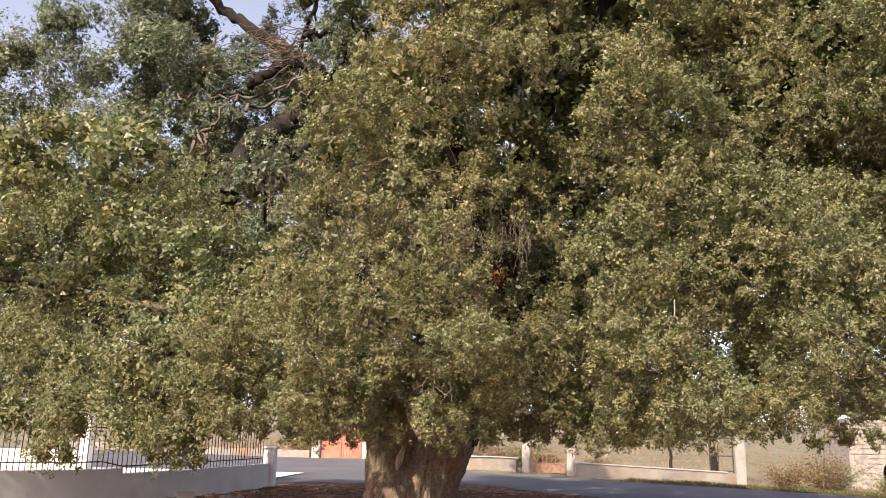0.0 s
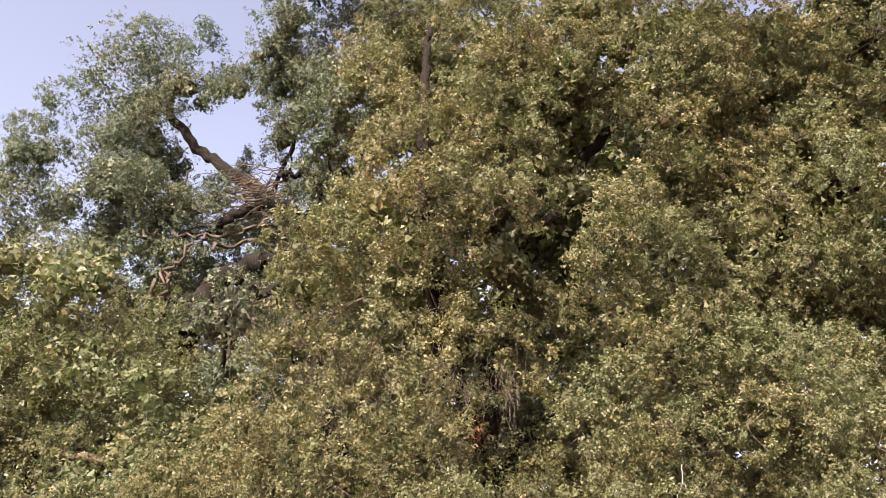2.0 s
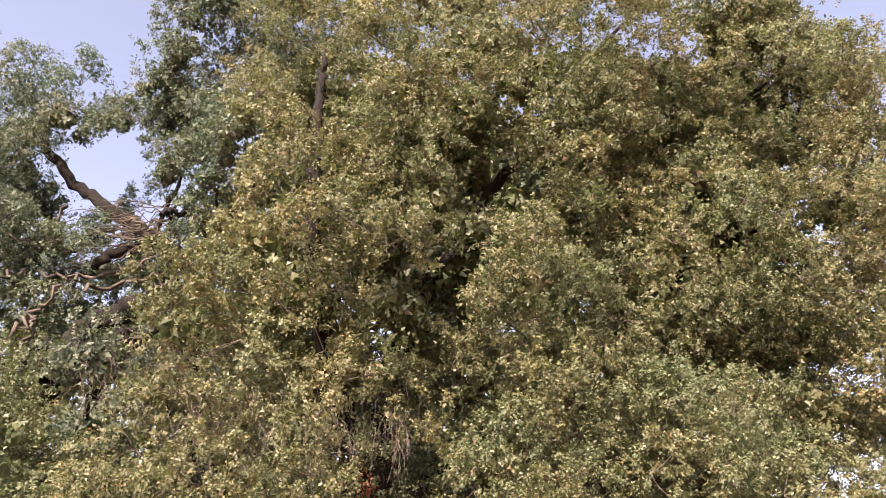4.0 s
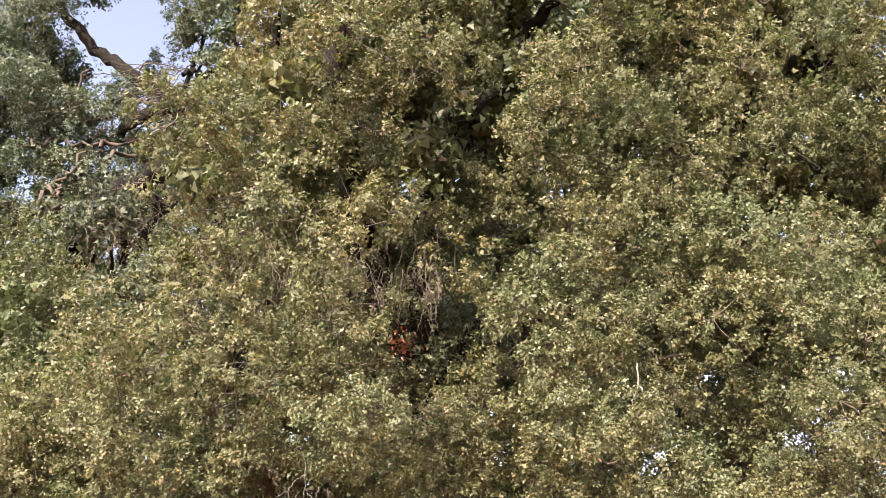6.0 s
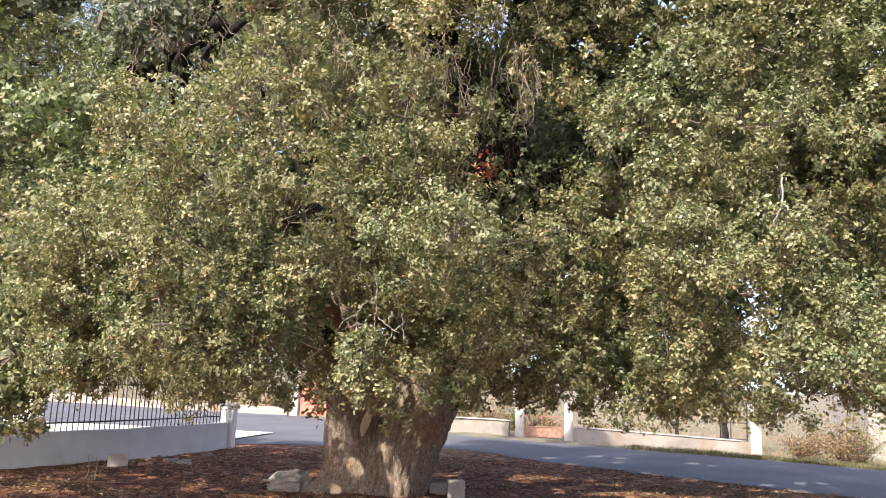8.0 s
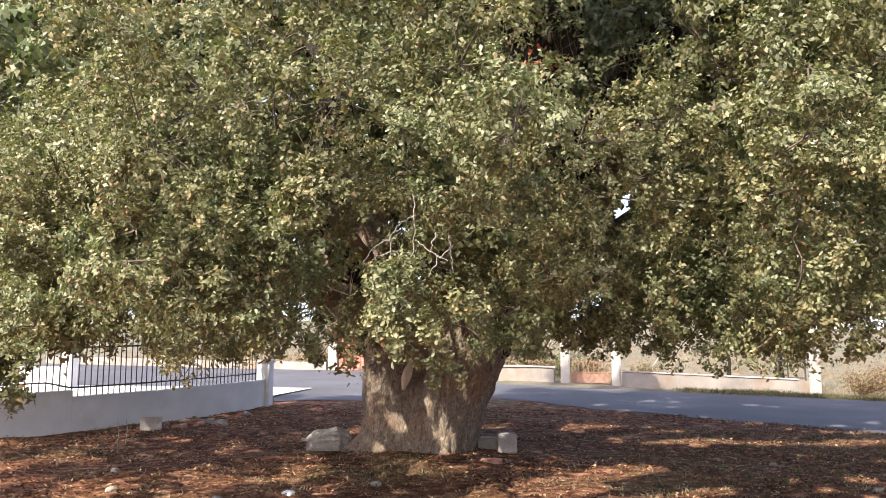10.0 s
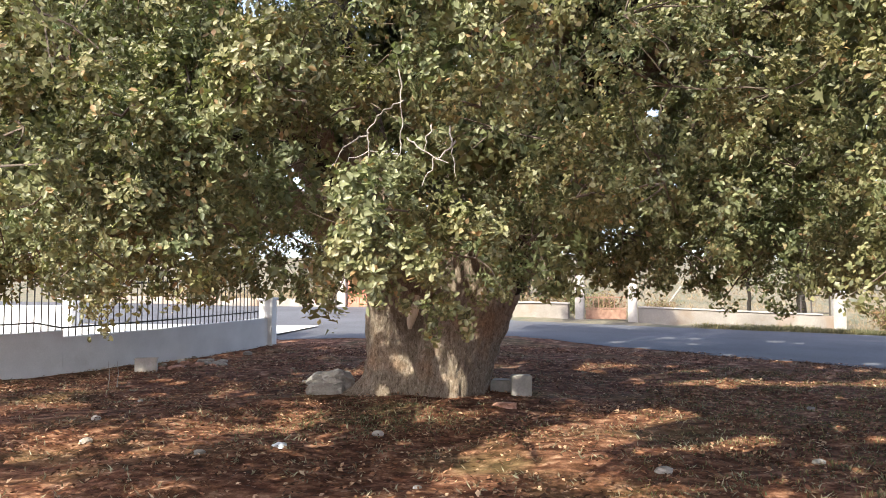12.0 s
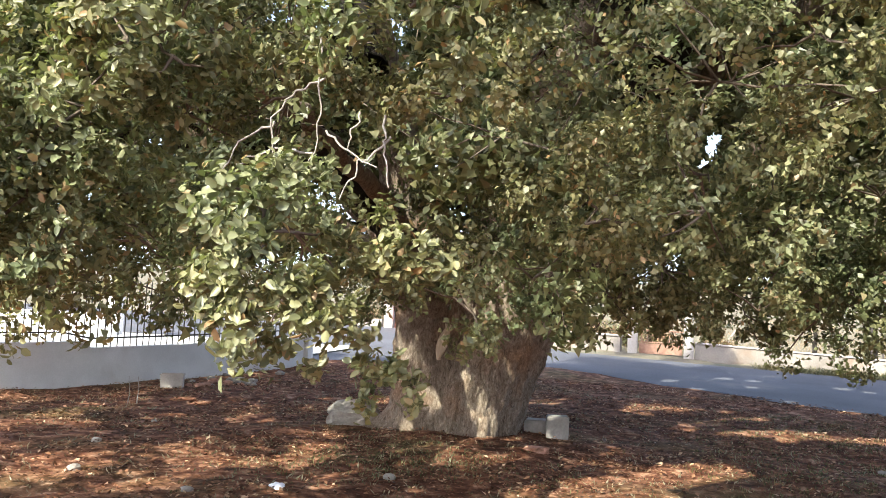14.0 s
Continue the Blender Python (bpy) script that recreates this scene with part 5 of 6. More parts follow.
# ---- litter and grass on the ground ----
def scatter(name, label, n, x0, x1, y0, y1, size, material, keep, lift=0.008, flat=0.25):
    x, y = rs.uniform(x0, x1, n), rs.uniform(y0, y1, n)
    ok = keep(x, y) & ((y < road_near(x) + 0.5) | (y > road_far(x)))
    x, y = x[ok], y[ok]
    P = np.stack([x, y, rough_level(x, y) + lift * rs.rand(len(x)) + 0.003], 1)
    a = rs.uniform(0, 6.283, len(x))
    D = unit(np.stack([np.cos(a), np.sin(a), rs.normal(0, flat, len(x))], 1))
    N = unit(np.stack([rs.normal(0, flat, len(x)), rs.normal(0, flat, len(x)), np.ones(len(x))], 1))
    L = size * rs.uniform(0.6, 1.4, len(x))
    v, f = leaves(P, D, N, L, L * rs.uniform(0.4, 0.62, len(x)))
    return tagged(linked(name, fast_mesh(name, v, f), material), label, "leaf litter", kind="stuff")


def patchy(x, y):
    s = np.sin(1.3 * x + 0.7 * y) * np.sin(1.9 * y - 0.6 * x) + 0.6 * np.sin(3.7 * x) * np.sin(3.1 * y + 1)
    return rs.rand(len(x)) < np.clip(0.55 + 0.45 * s, 0.12, 1)


scatter("leaf_litter", "dry brown fallen leaves on red earth", 110000, -11, 9, 8.5, 24, 0.05, leaf_dry, patchy, 0.02, 0.35)


def grass(name, label, n, region, height, material, category="grass", lean=0.45):
    x, y = region(n)
    k = 5
    x, y = np.repeat(x, k) + rs.normal(0, 0.04, len(x) * k), np.repeat(y, k) + rs.normal(0, 0.04, len(x) * k)
    ok = (y < road_near(x) - 0.05) | (y > road_far(x) + 0.05)
    x, y = x[ok], y[ok]
    m = len(x)
    P = np.stack([x, y, rough_level(x, y) - 0.01], 1)
    D = unit(np.stack([rs.normal(0, lean, m), rs.normal(0, lean, m), np.ones(m)], 1))
    N = unit(rs.normal(size=(m, 3)))
    L = height * rs.uniform(0.4, 1.3, m)
    v, f = leaves(P, D, N, L, np.minimum(0.012 + 0.02 * L, 0.02) * rs.uniform(0.6, 1.2, m))
    return tagged(linked(name, fast_mesh(name, v, f), material), label, category, kind="stuff")


grass("sparse_grass", "sparse low grass in the shade", 5200, lambda n: (0.3 + 8.5 * rs.rand(n) ** 0.8, rs.uniform(11, 21, n)), 0.045, blade_green)
grass("trunk_grass", "thin green grass at the foot of the trunk", 700, lambda n: (rs.normal(-2.6, 0.9, n), rs.normal(14.2, 0.7, n)), 0.04, blade_green)
grass("dry_stubble", "scattered dry straw on red earth", 2600, lambda n: (rs.uniform(-10, 7, n), rs.uniform(9, 22, n)), 0.07, straw, lean=1.2)


def verge(n):
    x = 1.5 + 14.5 * rs.rand(n) ** 0.7
    return x, road_far(x) + rs.rand(n) ** 1.5 * 1.5


grass("verge_grass", "green and dry grass along the road verge", 5200, verge, 0.16, blade_green)
grass("field_grass", "pale dry grass on the hillside", 6000, lambda n: (rs.uniform(-22, 22, n), rs.uniform(33.6, 60, n)), 0.22, straw)
grass("far_verge", "dry grass by the far side of the road", 4200, lambda n: (rs.uniform(-26, -6, n), rs.uniform(34, 46, n)), 0.35, straw)


# ---- whitewashed boundary wall with an iron fence ----
WALL = [(-8.36, 23.2), (-8.72, 21.4), (-9.22, 19.5), (-9.85, 18.0), (-10.6, 16.6), (-13.0, 12.2), (-17.0, 5.5)]


def wall_strip(name, label, line, height, thick, material, parent=None, top=None, base=-0.3):
    """A wall along a line; its head follows height(x, y) above the ground."""
    P = np.array(line)
    T = unit(np.gradient(P, axis=0))
    Nn = np.stack([-T[:, 1], T[:, 0]], 1) * thick / 2
    bm = bmesh.new()
    rows = []
    for p, n in zip(P, Nn):
        z = float(level(*p))
        h = z + (height(*p) if callable(height) else height)
        b = 0.012
        rows.append([bm.verts.new(c) for c in ((p[0] - n[0], p[1] - n[1], z + base), (p[0] - n[0], p[1] - n[1], h - b), (p[0] - n[0] * 0.92, p[1] - n[1] * 0.92, h), (p[0] + n[0] * 0.92, p[1] + n[1] * 0.92, h), (p[0] + n[0], p[1] + n[1], h - b), (p[0] + n[0], p[1] + n[1], z + base))])
    for a, b in zip(rows, rows[1:]):
        for k in range(6):
            bm.faces.new((a[k], a[(k + 1) % 6], b[(k + 1) % 6], b[k]))
    bm.faces.new(rows[0])
    bm.faces.new(rows[-1][::-1])
    return part(name, bm, material, parent, label)


def along(line, step):
    P = np.array(line, float)
    s = np.r_[0, np.cumsum(np.linalg.norm(np.diff(P, axis=0), axis=1))]
    t = np.arange(0, s[-1], step)
    return np.stack([np.interp(t, s, P[:, 0]), np.interp(t, s, P[:, 1])], 1)


WALL = [tuple(p) for p in bent(WALL, 60)]
low = along(WALL, 0.1)
step_at = int(np.argmin(np.hypot(low[:, 0] + 9.85, low[:, 1] - 18.0)))
tagged(wall_strip("wall_west", "", low[step_at % 3: step_at + 1: 3], lambda x, y: 0.66, 0.2, whitewash), "low whitewashed garden wall, stained at its foot", "wall", kind="structure")
tagged(wall_strip("wall_west_step", "", low[step_at:: 3], lambda x, y: 0.78, 0.2, whitewash), "higher stretch of the low whitewashed wall", "wall", kind="structure")
px, py = WALL[0]
pz = float(level(px, py))
pillar = thing("gate_pillar", "square whitewashed pillar ending the garden wall", "pillar", at=(px, py, pz))
part("shaft", box_bm(px - 0.16, px + 0.16, py - 0.16, py + 0.16, pz - 0.2, pz + 1.06, 0.015, 0.1, 0.004), whitewash, pillar)
part("cap", box_bm(px - 0.2, px + 0.2, py - 0.2, py + 0.2, pz + 1.062, pz + 1.13, 0.015, 0.1, 0.004), whitewash, pillar)

fence = thing("iron_fence", "dark iron bar fence on the whitewashed wall", "fence", at=(-9.2, 19.5, 0.7))
bars = along(WALL[:50], 0.125)[3:]
bar_bm = bmesh.new()
bmesh.ops.create_cone(bar_bm, cap_ends=True, segments=6, radius1=0.011, radius2=0.011, depth=1.12, matrix=Matrix.Translation((0, 0, 0.56)))
bmesh.ops.create_cone(bar_bm, cap_ends=True, segments=6, radius1=0.016, radius2=0.002, depth=0.1, matrix=Matrix.Translation((0, 0, 1.165)))
bar_me = bpy.data.meshes.new("bar")
bar_bm.to_mesh(bar_me)
bar_bm.free()
bar_me.materials.append(dark_iron)
rail_lo, rail_hi = [], []
for k, (x, y) in enumerate(bars):
    top = float(level(x, y)) + (0.66 if y > 18 else 0.78)
    ob = new("bar", bar_me)
    ob.parent = fence
    ob.matrix_parent_inverse = Matrix.Translation(-fence.location)
    ob.matrix_basis = pose(x, y, top - 0.02, rs.normal(0, 0.7), rs.normal(0, 0.7), 0)
    rail_lo.append((x, y, top + 0.16))
    rail_hi.append((x, y, top + 0.92))
for line in (rail_lo, rail_hi):
    v, f = tube_arrays(line[::4], np.full(len(line[::4]), 0.017), 4)
    linked("rail", fast_mesh("rail", v, f), dark_iron, fence)

# paved forecourt behind the wall
def forecourt():
    xs, ys = np.linspace(-34, -9.3, 60), np.linspace(8, 28.5, 60)
    X, Y = np.meshgrid(xs, ys)
    edge = np.interp(Y, [p[1] for p in WALL[::-1]], [p[0] for p in WALL[::-1]])
    X = np.minimum(X, edge - 0.12)
    V = np.stack([X, Y, level(X, Y) + 0.05], -1).reshape(-1, 3)
    i, j = np.meshgrid(np.arange(59), np.arange(59), indexing="ij")
    F = np.stack([i * 60 + j, i * 60 + j + 1, (i + 1) * 60 + j + 1, (i + 1) * 60 + j], -1).reshape(-1, 4)
    tagged(linked("pavement", fast_mesh("pavement", V, F), concrete), "pale sunlit concrete forecourt behind the wall", "pavement", kind="structure")


forecourt()
back = [(-34, 27.0), (-24, 27.4), (-17.6, 27.6)]
tagged(wall_strip("wall_forecourt", "", back, 0.7, 0.2, whitewash), "low whitewashed wall at the back of the forecourt", "wall", kind="structure")
wp = thing("white_pillar", "tall white painted pillar in the forecourt", "pillar", at=(-17.3, 27.6, 0.4))
part("shaft", box_bm(-17.48, -17.12, 27.42, 27.78, 0.3, 2.3, 0.015, 0, 0.004), whitewash, wp)
part("cap", box_bm(-17.54, -17.06, 27.36, 27.84, 2.302, 2.38, 0.015, 0, 0.004), whitewash, wp)


# ---- across the road: red gate, low wall, posts ----
gate = thing("red_gate", "faded red sheet-metal double gate", "gate", at=(-11.45, 39, 0.95))
gz = 0.92
for x0, x1 in ((-12.46, -11.46), (-11.44, -10.44)):
    leaf_ob = part("gate_leaf", box_bm(x0, x1, 38.98, 39.02, gz, gz + 1.5, 0.008), red_metal, gate)
    for k in range(7):
        x = x0 + 0.07 + k * 0.145
        part("rib", box_bm(x, x + 0.035, 38.955, 38.978, gz + 0.05, gz + 1.45, 0.006), red_metal, leaf_ob)
    part("crossbar", box_bm(x0 + 0.02, x1 - 0.02, 38.945, 38.977, gz + 0.7, gz + 0.76, 0.006), red_metal, leaf_ob)
for x0, x1, top in ((-12.9, -12.5, 1.35), (-10.38, -9.75, 1.25)):
    p = thing("gatepost", "broad limewashed gatepost beside the red gate", "post", "gateposts of the red gate", at=((x0 + x1) / 2, 39, 0.9))
    part("shaft", box_bm(x0, x1, 38.8, 39.2, 0.6, 0.9 + top, 0.02, 0, 0.01), post_paint, p)
    part("cap", box_bm(x0 - 0.04, x1 + 0.04, 38.76, 39.24, 0.902 + top, 0.98 + top, 0.02, 0, 0.01), post_paint, p)
tagged(wall_strip("wall_gate", "", along([(-9.7, 39), (-7.4, 36.2), (-4.6, 33.3), (-2.1, 33.0)], 0.3), 0.48, 0.25, render_grey), "low weathered roadside wall joining gate and post", "wall", kind="structure")
tagged(wall_strip("wall_far_left", "", along([(-13, 39), (-30, 42)], 0.5), 0.35, 0.25, render_grey), "low weathered wall beyond the red gate", "wall", kind="structure")


def coping(line, h, label):
    P = along(line, 0.55)
    own = thing("coping", label, "coping", at=(*P[0], float(level(*P[0])) + h))
    for a, b in zip(P, P[1:]):
        m, d = (a + b) / 2, b - a
        z = float(level(*m)) + h + 0.002
        L = float(np.hypot(*d))
        bm = box_bm(-L / 2 + 0.004, L / 2 - 0.004, -0.16, 0.16, 0, 0.05, 0.01, 0, 0.004)
        tilt = math.atan2(float(level(*b) - level(*a)), L)
        bm.transform(Matrix.Translation((m[0], m[1], z)) @ Matrix.Rotation(math.atan2(d[1], d[0]), 4, "Z") @ Matrix.Rotation(-tilt, 4, "Y"))
        part("coping_slab", bm, post_paint, own)


RIGHT_WALL = [(-0.12, 33), (2.5, 32.95), (5.7, 33.0)]
tagged(wall_strip("wall_road", "", along(RIGHT_WALL, 0.2), 0.46, 0.25, render_grey), "low stained roadside wall with pale coping", "wall", kind="structure")
coping(RIGHT_WALL, 0.46, "pale coping slabs on the roadside wall")
coping([(-4.5, 33.25), (-2.2, 33.0)], 0.48, "pale coping slabs on the low wall")
for x, z1, w, mat_, label in ((-2.0, 2.2, 0.3, post_paint, "tall limewashed masonry gate post"), (-0.3, 2.02, 0.3, post_paint, "limewashed masonry gate post with worn top"), (5.85, 2.06, 0.36, grey_concrete, "grey concrete post at the wall's end")):
    z0 = float(level(x, 33))
    p = thing("gate_post", label, "post", "posts of the roadside wall", at=(x, 33, z0))
    part("shaft", box_bm(x - w / 2, x + w / 2, 33 - w / 2, 33 + w / 2, z0 - 0.2, z1, 0.03, 0.03, 0.015), mat_, p)
    part("cap", box_bm(x - w * 0.4, x + w * 0.4, 33 - w * 0.4, 33 + w * 0.4, z1 - 0.01, z1 + 0.05, 0.02, 0.03, 0.01), mat_, p)

wicket = thing("wicket_gate", "low rusted sheet-metal gate between two posts", "gate", at=(-1.15, 33, 0.6))
part("panel", box_bm(-1.8, -0.5, 32.98, 33.02, 0.66, 0.98, 0.006), rust, wicket)
for z in (1.0, 1.36):
    part("rail", box_bm(-1.82, -0.48, 32.975, 33.025, z, z + 0.04, 0.006), rust, wicket)
for k in range(8):
    x = -1.74 + k * 0.17
    part("bar", box_bm(x, x + 0.022, 32.99, 33.01, 1.042, 1.358, 0.004), rust, wicket)

panel = thing("metal_gate", "narrow dark metal frame gate beside the grey post", "gate", at=(5.4, 33.1, 0.8))
for x in (4.78, 5.08, 5.6):
    part("upright", box_bm(x, x + 0.045, 33.14, 33.185, 0.3, 2.1, 0.006), dark_iron, panel)
for z, x0 in ((0.86, 5.08), (1.4, 4.78), (2.03, 4.78)):
    part("crossbar", box_bm(x0, 5.64, 33.145, 33.18, z, z + 0.04, 0.006), dark_iron, panel)

pole = thing("leaning_pole", "pale weathered pole leaning behind the wall", "pole", at=(0.5, 36, 0.6))
v, f = tube_arrays(bent([(0.5, 36, 0.5), (0.9, 36, 1.2), (1.3, 36.0, 1.75)], 8), np.linspace(0.05, 0.04, 8), 7, 0.05)
linked("shaft", fast_mesh("shaft", v, f), twig_bark, pole, smooth=True)


# ---- trees and bushes beyond ----
def small_tree(x, y, h, r, spread, material, label, foliage_z):
    z = float(level(x, y))
    t = thing("roadside_tree", label, "tree", "trees behind the roadside wall", at=(x, y, z))
    v, f = tube_arrays(bent([(x, y, z - 0.1), (x + 0.05, y, z + h * 0.4), (x - 0.05, y, z + h)], 12, 0.02), np.linspace(r * 1.25, r * 0.5, 12), 10, 0.08)
    linked("trunk", fast_mesh("trunk", v, f), shade_dark_bark, t, smooth=True)
    pieces = []
    for k in range(7):
        a = rs.uniform(0, 6.28)
        e = np.array([x + math.cos(a) * spread * 0.7, y + math.sin(a) * spread * 0.7, z + foliage_z + rs.uniform(0, spread)])
        pieces.append(tube_arrays(bent([(x, y, z + h * rs.uniform(0.6, 0.95)), ((x + e[0]) / 2, (y + e[1]) / 2, e[2] * 0.6 + 0.4 * (z + h)), e], 8, 0.03), np.linspace(r * 0.4, 0.015, 8), 5))
        v, f = joined(pieces[-1:])
        linked("limb", fast_mesh("limb", v, f), shade_dark_bark, t, smooth=True)
    n = int(5200 * spread)
    cl = 26
    c = np.stack([rs.normal(0, 0.5, cl) * spread + x, rs.normal(0, 0.5, cl) * spread + y, z + foliage_z + rs.uniform(0, 1.6, cl) * spread], 1)
    P = c[rs.randint(0, cl, n)] + rs.normal(size=(n, 3)) * 0.22 * spread
    D, N = unit(rs.normal(size=(n, 3))), unit(rs.normal(size=(n, 3)) + [0, 0, 0.6])
    L = rs.uniform(0.06, 0.12, n)
    v, f = leaves(P, D, N, L, L * 0.5)
    linked("crown", fast_mesh("crown", v, f), material, t)


small_tree(3.54, 36, 1.9, 0.07, 0.9, leaf_olive, "young tree with a thin reddish trunk", 1.5)
small_tree(5.2, 36, 2.0, 0.16, 1.2, leaf_green, "small dark-trunked tree behind the wall", 1.9)
small_tree(-5.5, 44, 2.2, 0.15, 1.6, leaf_olive, "small tree on the dry hillside", 1.8)
small_tree(-15.5, 46, 2.0, 0.12, 1.5, leaf_green, "small tree beyond the red gate", 1.7)


def bush(x, y, size, n, material, label, height=1.0):
    """A loose shrub: bent stems from one foot, small leaves along them."""
    z = float(level(x, y))
    b = thing("bush", label, "bush", "bushes beyond the road", at=(x, y, z))
    stems, P = [], []
    for _ in range(40):
        a, o = rs.uniform(0, 6.28), rs.rand() ** 0.5
        e = np.array([x + math.cos(a) * o * size, y + math.sin(a) * o * size, z + height * size * rs.uniform(0.5, 1.25) * (1.1 - 0.5 * o)])
        line = bent([(x + 0.1 * math.cos(a), y + 0.1 * math.sin(a), z - 0.05), (0.6 * x + 0.4 * e[0], 0.6 * y + 0.4 * e[1], z + 0.6 * (e[2] - z)), e], 8, 0.02)
        stems.append(tube_arrays(line, np.linspace(0.014, 0.004, 8), 4))
        P.append(line[2:][rs.randint(0, 6, n // 40)] + rs.normal(size=(n // 40, 3)) * 0.13 * size)
    v, f = joined(stems)
    tagged(linked("stem_tangle", fast_mesh("stem_tangle", v, f), dead_brown, b), kind="stuff")
    P = np.concatenate(P)
    m = len(P)
    L = rs.uniform(0.05, 0.1, m)
    v, f = leaves(P, unit(rs.normal(size=(m, 3)) + [0, 0, 0.3]), unit(rs.normal(size=(m, 3))), L, L * 0.45)
    tagged(linked("foliage", fast_mesh("foliage", v, f), material, b), kind="stuff")


for x, y, s, mat_, label in ((-4.4, 34.6, 0.8, bush_dry, "dry reddish brown bush behind the low wall"), (-3.2, 34.4, 0.8, bush_dry, "dry reddish brown bush behind the low wall"), (-1.2, 34.3, 0.8, bush_dry, "dry brown brush behind the wicket gate"),
                             (-2.4, 36, 1.0, leaf_olive, "yellowing green bush in the field"), (0.6, 35.4, 0.6, bush_dry, "low dry bush behind the roadside wall"), (8.8, 33.6, 1.3, bush_dry, "big half-dry bush beside the road"),
                             (7.4, 33.2, 0.9, bush_dry, "dry brown bush beside the grey post"), (9.6, 35, 1.2, leaf_green, "dark green bush by the stone house"), (-6.2, 40.5, 1.2, bush_dry, "dry bush on the bank"), (-14.5, 41.5, 0.9, bush_dry, "dry bush beyond the red gate"),
                             (11.0, 33.4, 0.8, leaf_olive, "low green bush in front of the stone house")):
    bush(x, y, s, 2600, mat_, label)


# ---- old stone house ----
def stone_house():
    hx, hy = 11.3, 40.0
    z0 = float(level(hx, hy))
    h = thing("stone_house", "old pale rubble-stone house with an arched opening", "house", at=(hx, hy, z0))
    bm = bmesh.new()
    # front wall with an arched opening through it
    ax, aw, ah = 1.75, 0.45, 0.75
    prof = [(ax - aw, 0)] + [(ax + aw * math.cos(math.pi - k * math.pi / 10), ah + aw * math.sin(k * math.pi / 10)) for k in range(11)] + [(ax + aw, 0)]
    ring = [(0, 0)] + prof + [(7, 0), (7, 3.4), (0, 3.0)]
    f0 = [bm.verts.new((hx + a, hy, z0 - 0.3 + b + (0.3 if b > 0 else 0))) for a, b in ring]
    face = bm.faces.new(f0)
    ext = bmesh.ops.extrude_face_region(bm, geom=[face])
    bmesh.ops.translate(bm, verts=[e for e in ext["geom"] if isinstance(e, bmesh.types.BMVert)], vec=(0, 0.5, 0))
    front = part("wall", bm, limestone, h)
    part("wall", box_bm(hx, hx + 0.5, hy + 0.502, hy + 6, z0 - 0.3, z0 + 3.0, 0.03, 0, 0.02), limestone, h)
    part("wall", box_bm(hx + 6.5, hx + 7, hy + 0.502, hy + 6, z0 - 0.3, z0 + 3.4, 0.03, 0, 0.02), limestone, h)
    part("wall", box_bm(hx + 0.502, hx + 6.498, hy + 5.5, hy + 6, z0 - 0.3, z0 + 3.2, 0.03, 0, 0.02), limestone, h)
    part("roof", box_bm(hx - 0.1, hx + 7.1, hy - 0.1, hy + 6.1, z0 + 3.45, z0 + 3.62, 0.03, 0, 0.02), grey_concrete, h)
    course = -0.02
    row = 0
    while course < 2.95:
        hgt = rs.uniform(0.17, 0.26)
        x = 0.02 - rs.uniform(0, 0.2)
        while x < 4.2:
            wd = rs.uniform(0.22, 0.48)
            cx, cz = x + wd / 2, course + hgt / 2
            arch = abs(cx - ax) < aw + 0.25 and cz < ah + math.sqrt(max(0.0, (aw + 0.2) ** 2 - (cx - ax) ** 2)) + 0.05
            if x > 0 and not arch:
                d = rs.uniform(0.02, 0.05)
                bm = box_bm(hx + x + 0.012, hx + x + wd - 0.012, hy - d, hy - 0.003, z0 + course + 0.012, z0 + course + hgt - 0.012, 0.02, 0, 0.015)
                part("stone", bm, limestone, front)
            x += wd
        course += hgt
        row += 1


stone_house()


# ---- loose things under the tree ----
def rock(name, center, size, label, material, seed, cuts=2, rough=0.42, turn=0.0):
    bm = bmesh.new()
    bmesh.ops.create_icosphere(bm, subdivisions=4, radius=1)
    for v in bm.verts:
        p = v.co.copy()
        q = Vector([math.copysign(abs(a) ** 0.78, a) for a in p])
        q += noise.noise_vector(p * 1.3 + Vector((seed, 0, 0))) * rough + noise.noise_vector(p * 4.5 + Vector((0, seed, 0))) * rough * 0.3
        v.co = q
    bm.transform(Matrix.Translation(center) @ Matrix.Rotation(turn, 4, "Z") @ Matrix.Diagonal((*size, 1)))
    return tagged(part(name, bm, material, None), label, "stone")


rock("boulder", (-3.95, 16.35, 0.15), (0.36, 0.26, 0.2), "pale cracked limestone boulder beside the trunk", limestone, 3.2, turn=0.3)
rock("stone", (-1.33, 15.62, 0.03), (0.17, 0.13, 0.06), "flat pink-grey stone at the trunk's foot", pink_wood, 8.1)
tagged(part("concrete_block", box_bm(-1.44, -1.16, 16.6, 16.86, 0.02, 0.33, 0.015, 0.25, 0.008), grey_concrete), "pale square concrete block beside the trunk", "block")
tagged(part("concrete_block", box_bm(-1.75, -1.47, 16.75, 17.0, 0.02, 0.25, 0.02, 0.1, 0.01), grey_concrete), "dark broken block in the trunk's shade", "block")


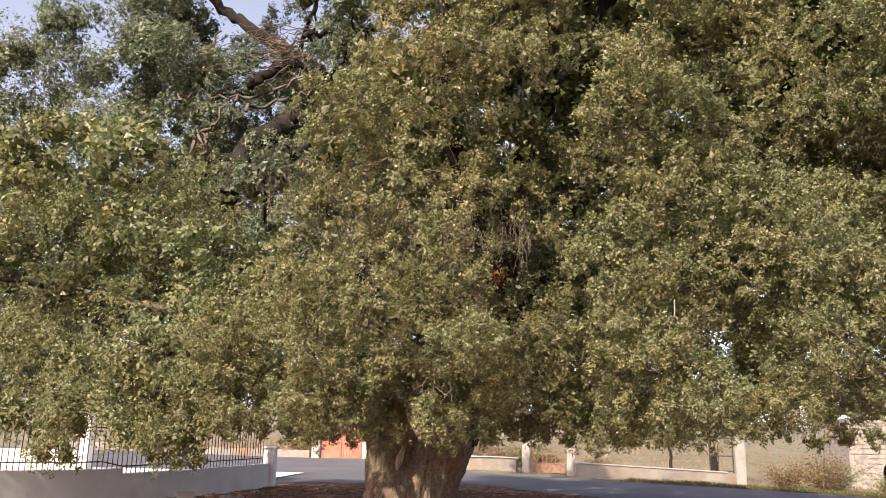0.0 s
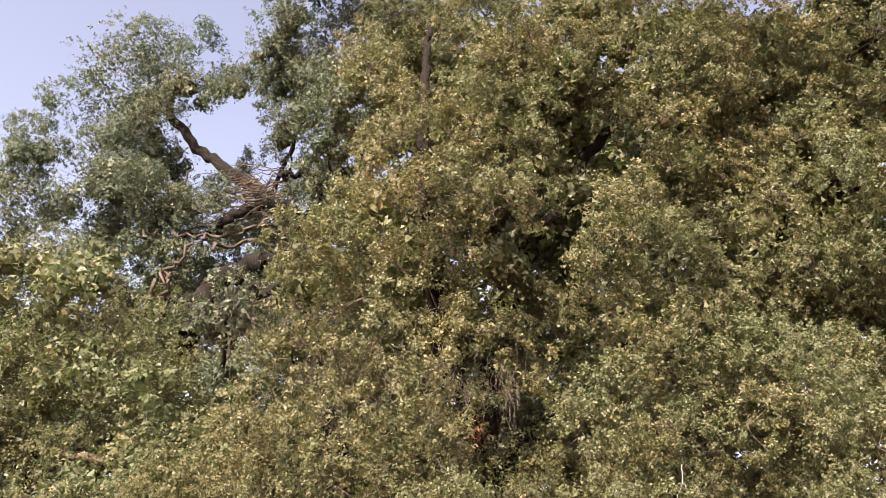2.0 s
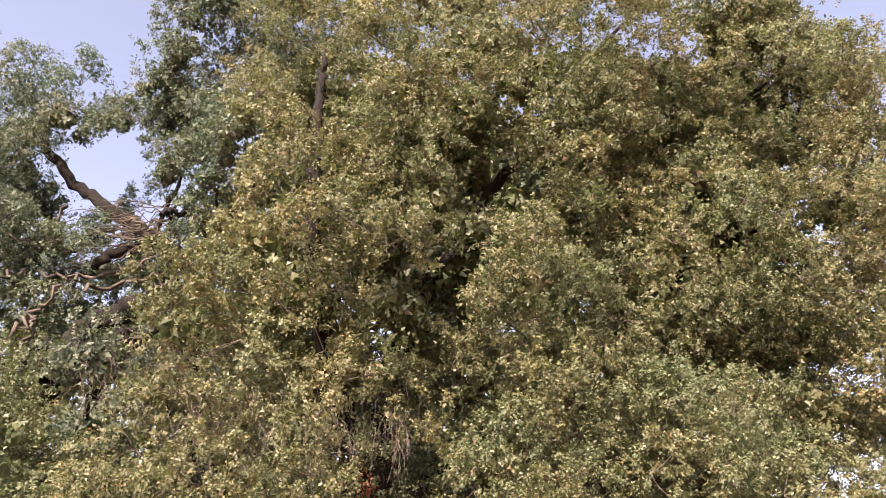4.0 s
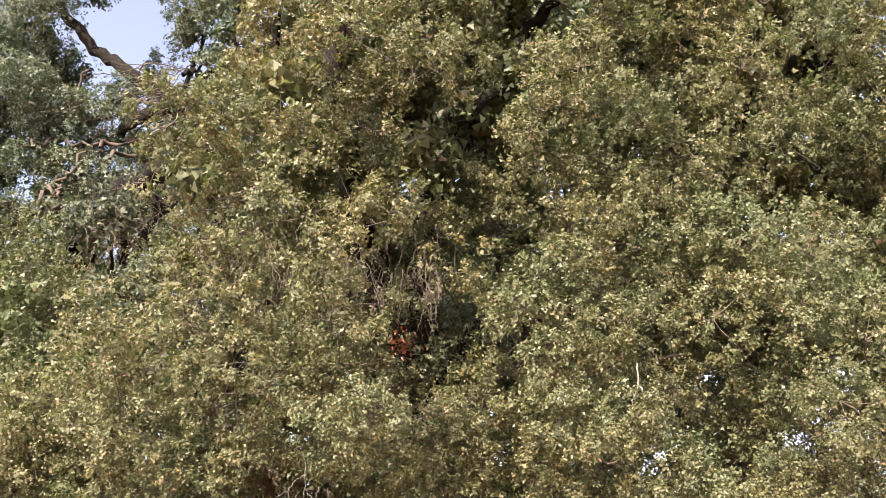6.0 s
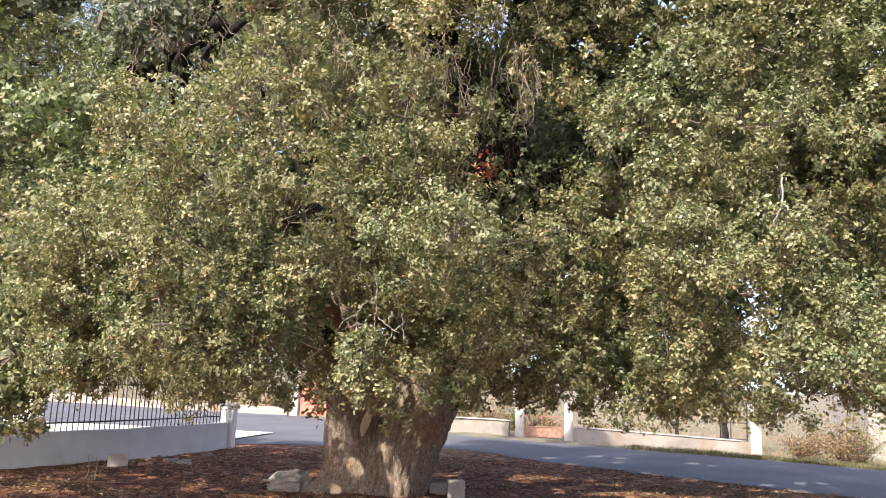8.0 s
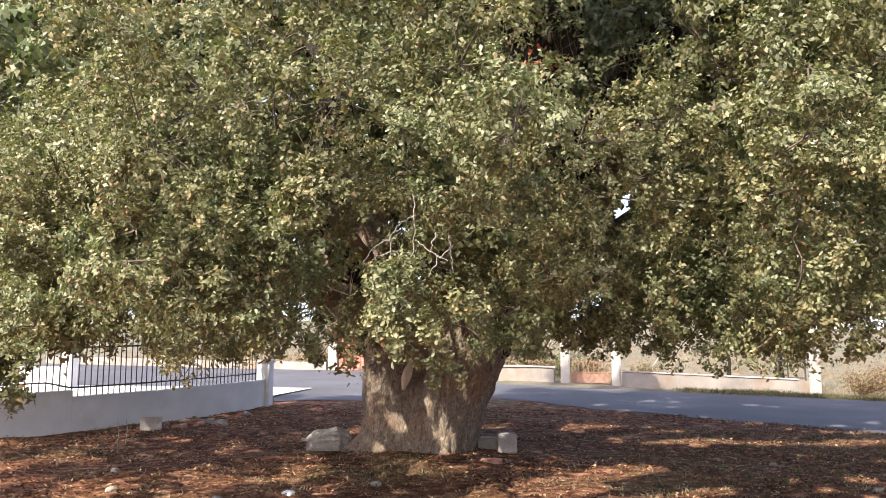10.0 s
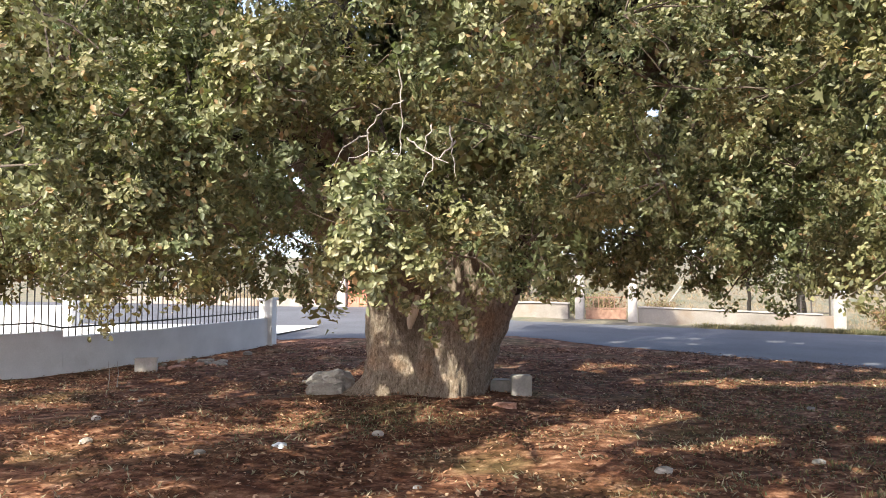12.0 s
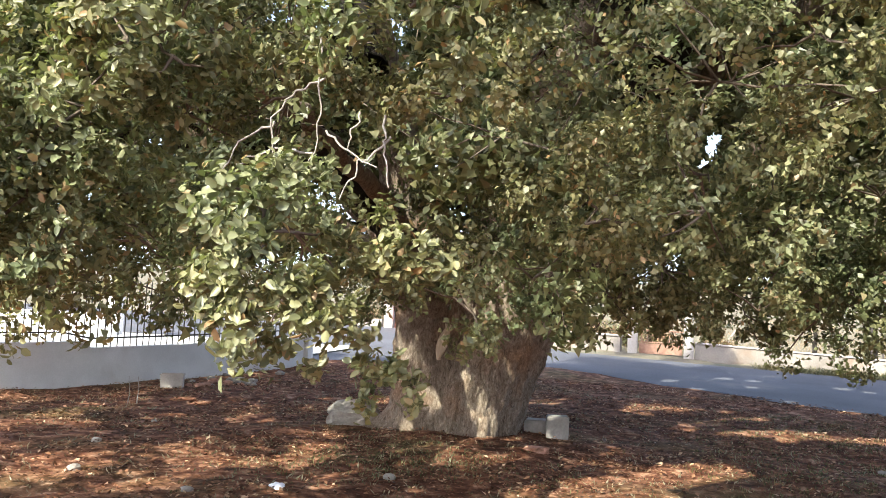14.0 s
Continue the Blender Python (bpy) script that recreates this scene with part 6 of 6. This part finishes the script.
def crate(x, y, z, w, d, h, turn):
    """An open pale trough with a rolled rim."""
    m = Matrix.Translation((x, y, z)) @ Matrix.Rotation(turn, 4, "Z")
    own = thing("trough", "dirty pale grey trough by the garden wall", "trough", at=(x, y, z))
    for name, *args in (("floor_panel", -w, w, -d, d, 0, 0.015), ("side_panel", -w, w, -d, -d + 0.015, 0.016, h), ("side_panel", -w, w, d - 0.015, d, 0.016, h), ("end_panel", -w, -w + 0.015, -d + 0.016, d - 0.016, 0.016, h), ("end_panel", w - 0.015, w, -d + 0.016, d - 0.016, 0.016, h), ("rim", -w - 0.012, w + 0.012, -d - 0.012, -d + 0.004, h + 0.001, h + 0.025), ("rim", -w - 0.012, w + 0.012, d - 0.004, d + 0.012, h + 0.001, h + 0.025)):
        bm = box_bm(*args, 0.004)
        bm.transform(m)
        part(name, bm, post_paint, own)


crate(-8.45, 18.55, float(rough_level(-8.45, 18.55)), 0.19, 0.12, 0.22, 0.5)
for k in range(26):
    x, y = -8.1 + rs.normal(0, 0.35), 19.7 + rs.normal(0, 0.5)
    s = rs.uniform(0.04, 0.1)
    rock("rubble_stone", (x, y, float(rough_level(x, y)) + s * 0.3), (s, s * 0.8, s * 0.5), "small pale rubble stone on the red earth", limestone if k % 3 else pink_wood, k * 1.7, rough=0.25)
for k, (x, y) in enumerate(((-5.6, 13.4), (-4.8, 12.2), (-2.2, 13.3), (1.9, 13.1), (3.1, 14.0), (-6.4, 15.4), (-5.0, 17.8), (0.6, 12.2), (-3.4, 11.9), (2.4, 16.6), (-7.2, 13.2), (-1.2, 11.3))):
    s = rs.uniform(0.03, 0.07)
    rock("pebble", (x, y, float(rough_level(x, y)) + s * 0.3), (s, s * 0.8, s * 0.55), "small grey pebble among dry leaves", limestone, 40 + k, rough=0.25)
bm = bmesh.new()
bmesh.ops.create_icosphere(bm, subdivisions=3, radius=0.06)
for vtx in bm.verts:
    vtx.co = (vtx.co + noise.noise_vector(vtx.co * 30) * 0.03) * 1.0
    vtx.co.z *= 0.5
bm.transform(Matrix.Translation((-2.85, 12.38, 0.04)))
tagged(part("crumpled_wrapper", bm, pale_blue), "crumpled pale blue wrapper on the ground", "litter")
for x, y in ((-7.88, 16.7), (-7.76, 16.76)):
    st = thing("dry_stalk", "thin dry weed stalk standing in the litter", "weed", "dry stalks", at=(x, y, 0))
    v, f = tube_arrays(bent([(x, y, -0.02), (x + 0.02, y, 0.2), (x - 0.02, y + 0.02, 0.4)], 7, 0.004), np.linspace(0.009, 0.004, 7), 5)
    linked("stem", fast_mesh("stem", v, f), twig_bark, st)
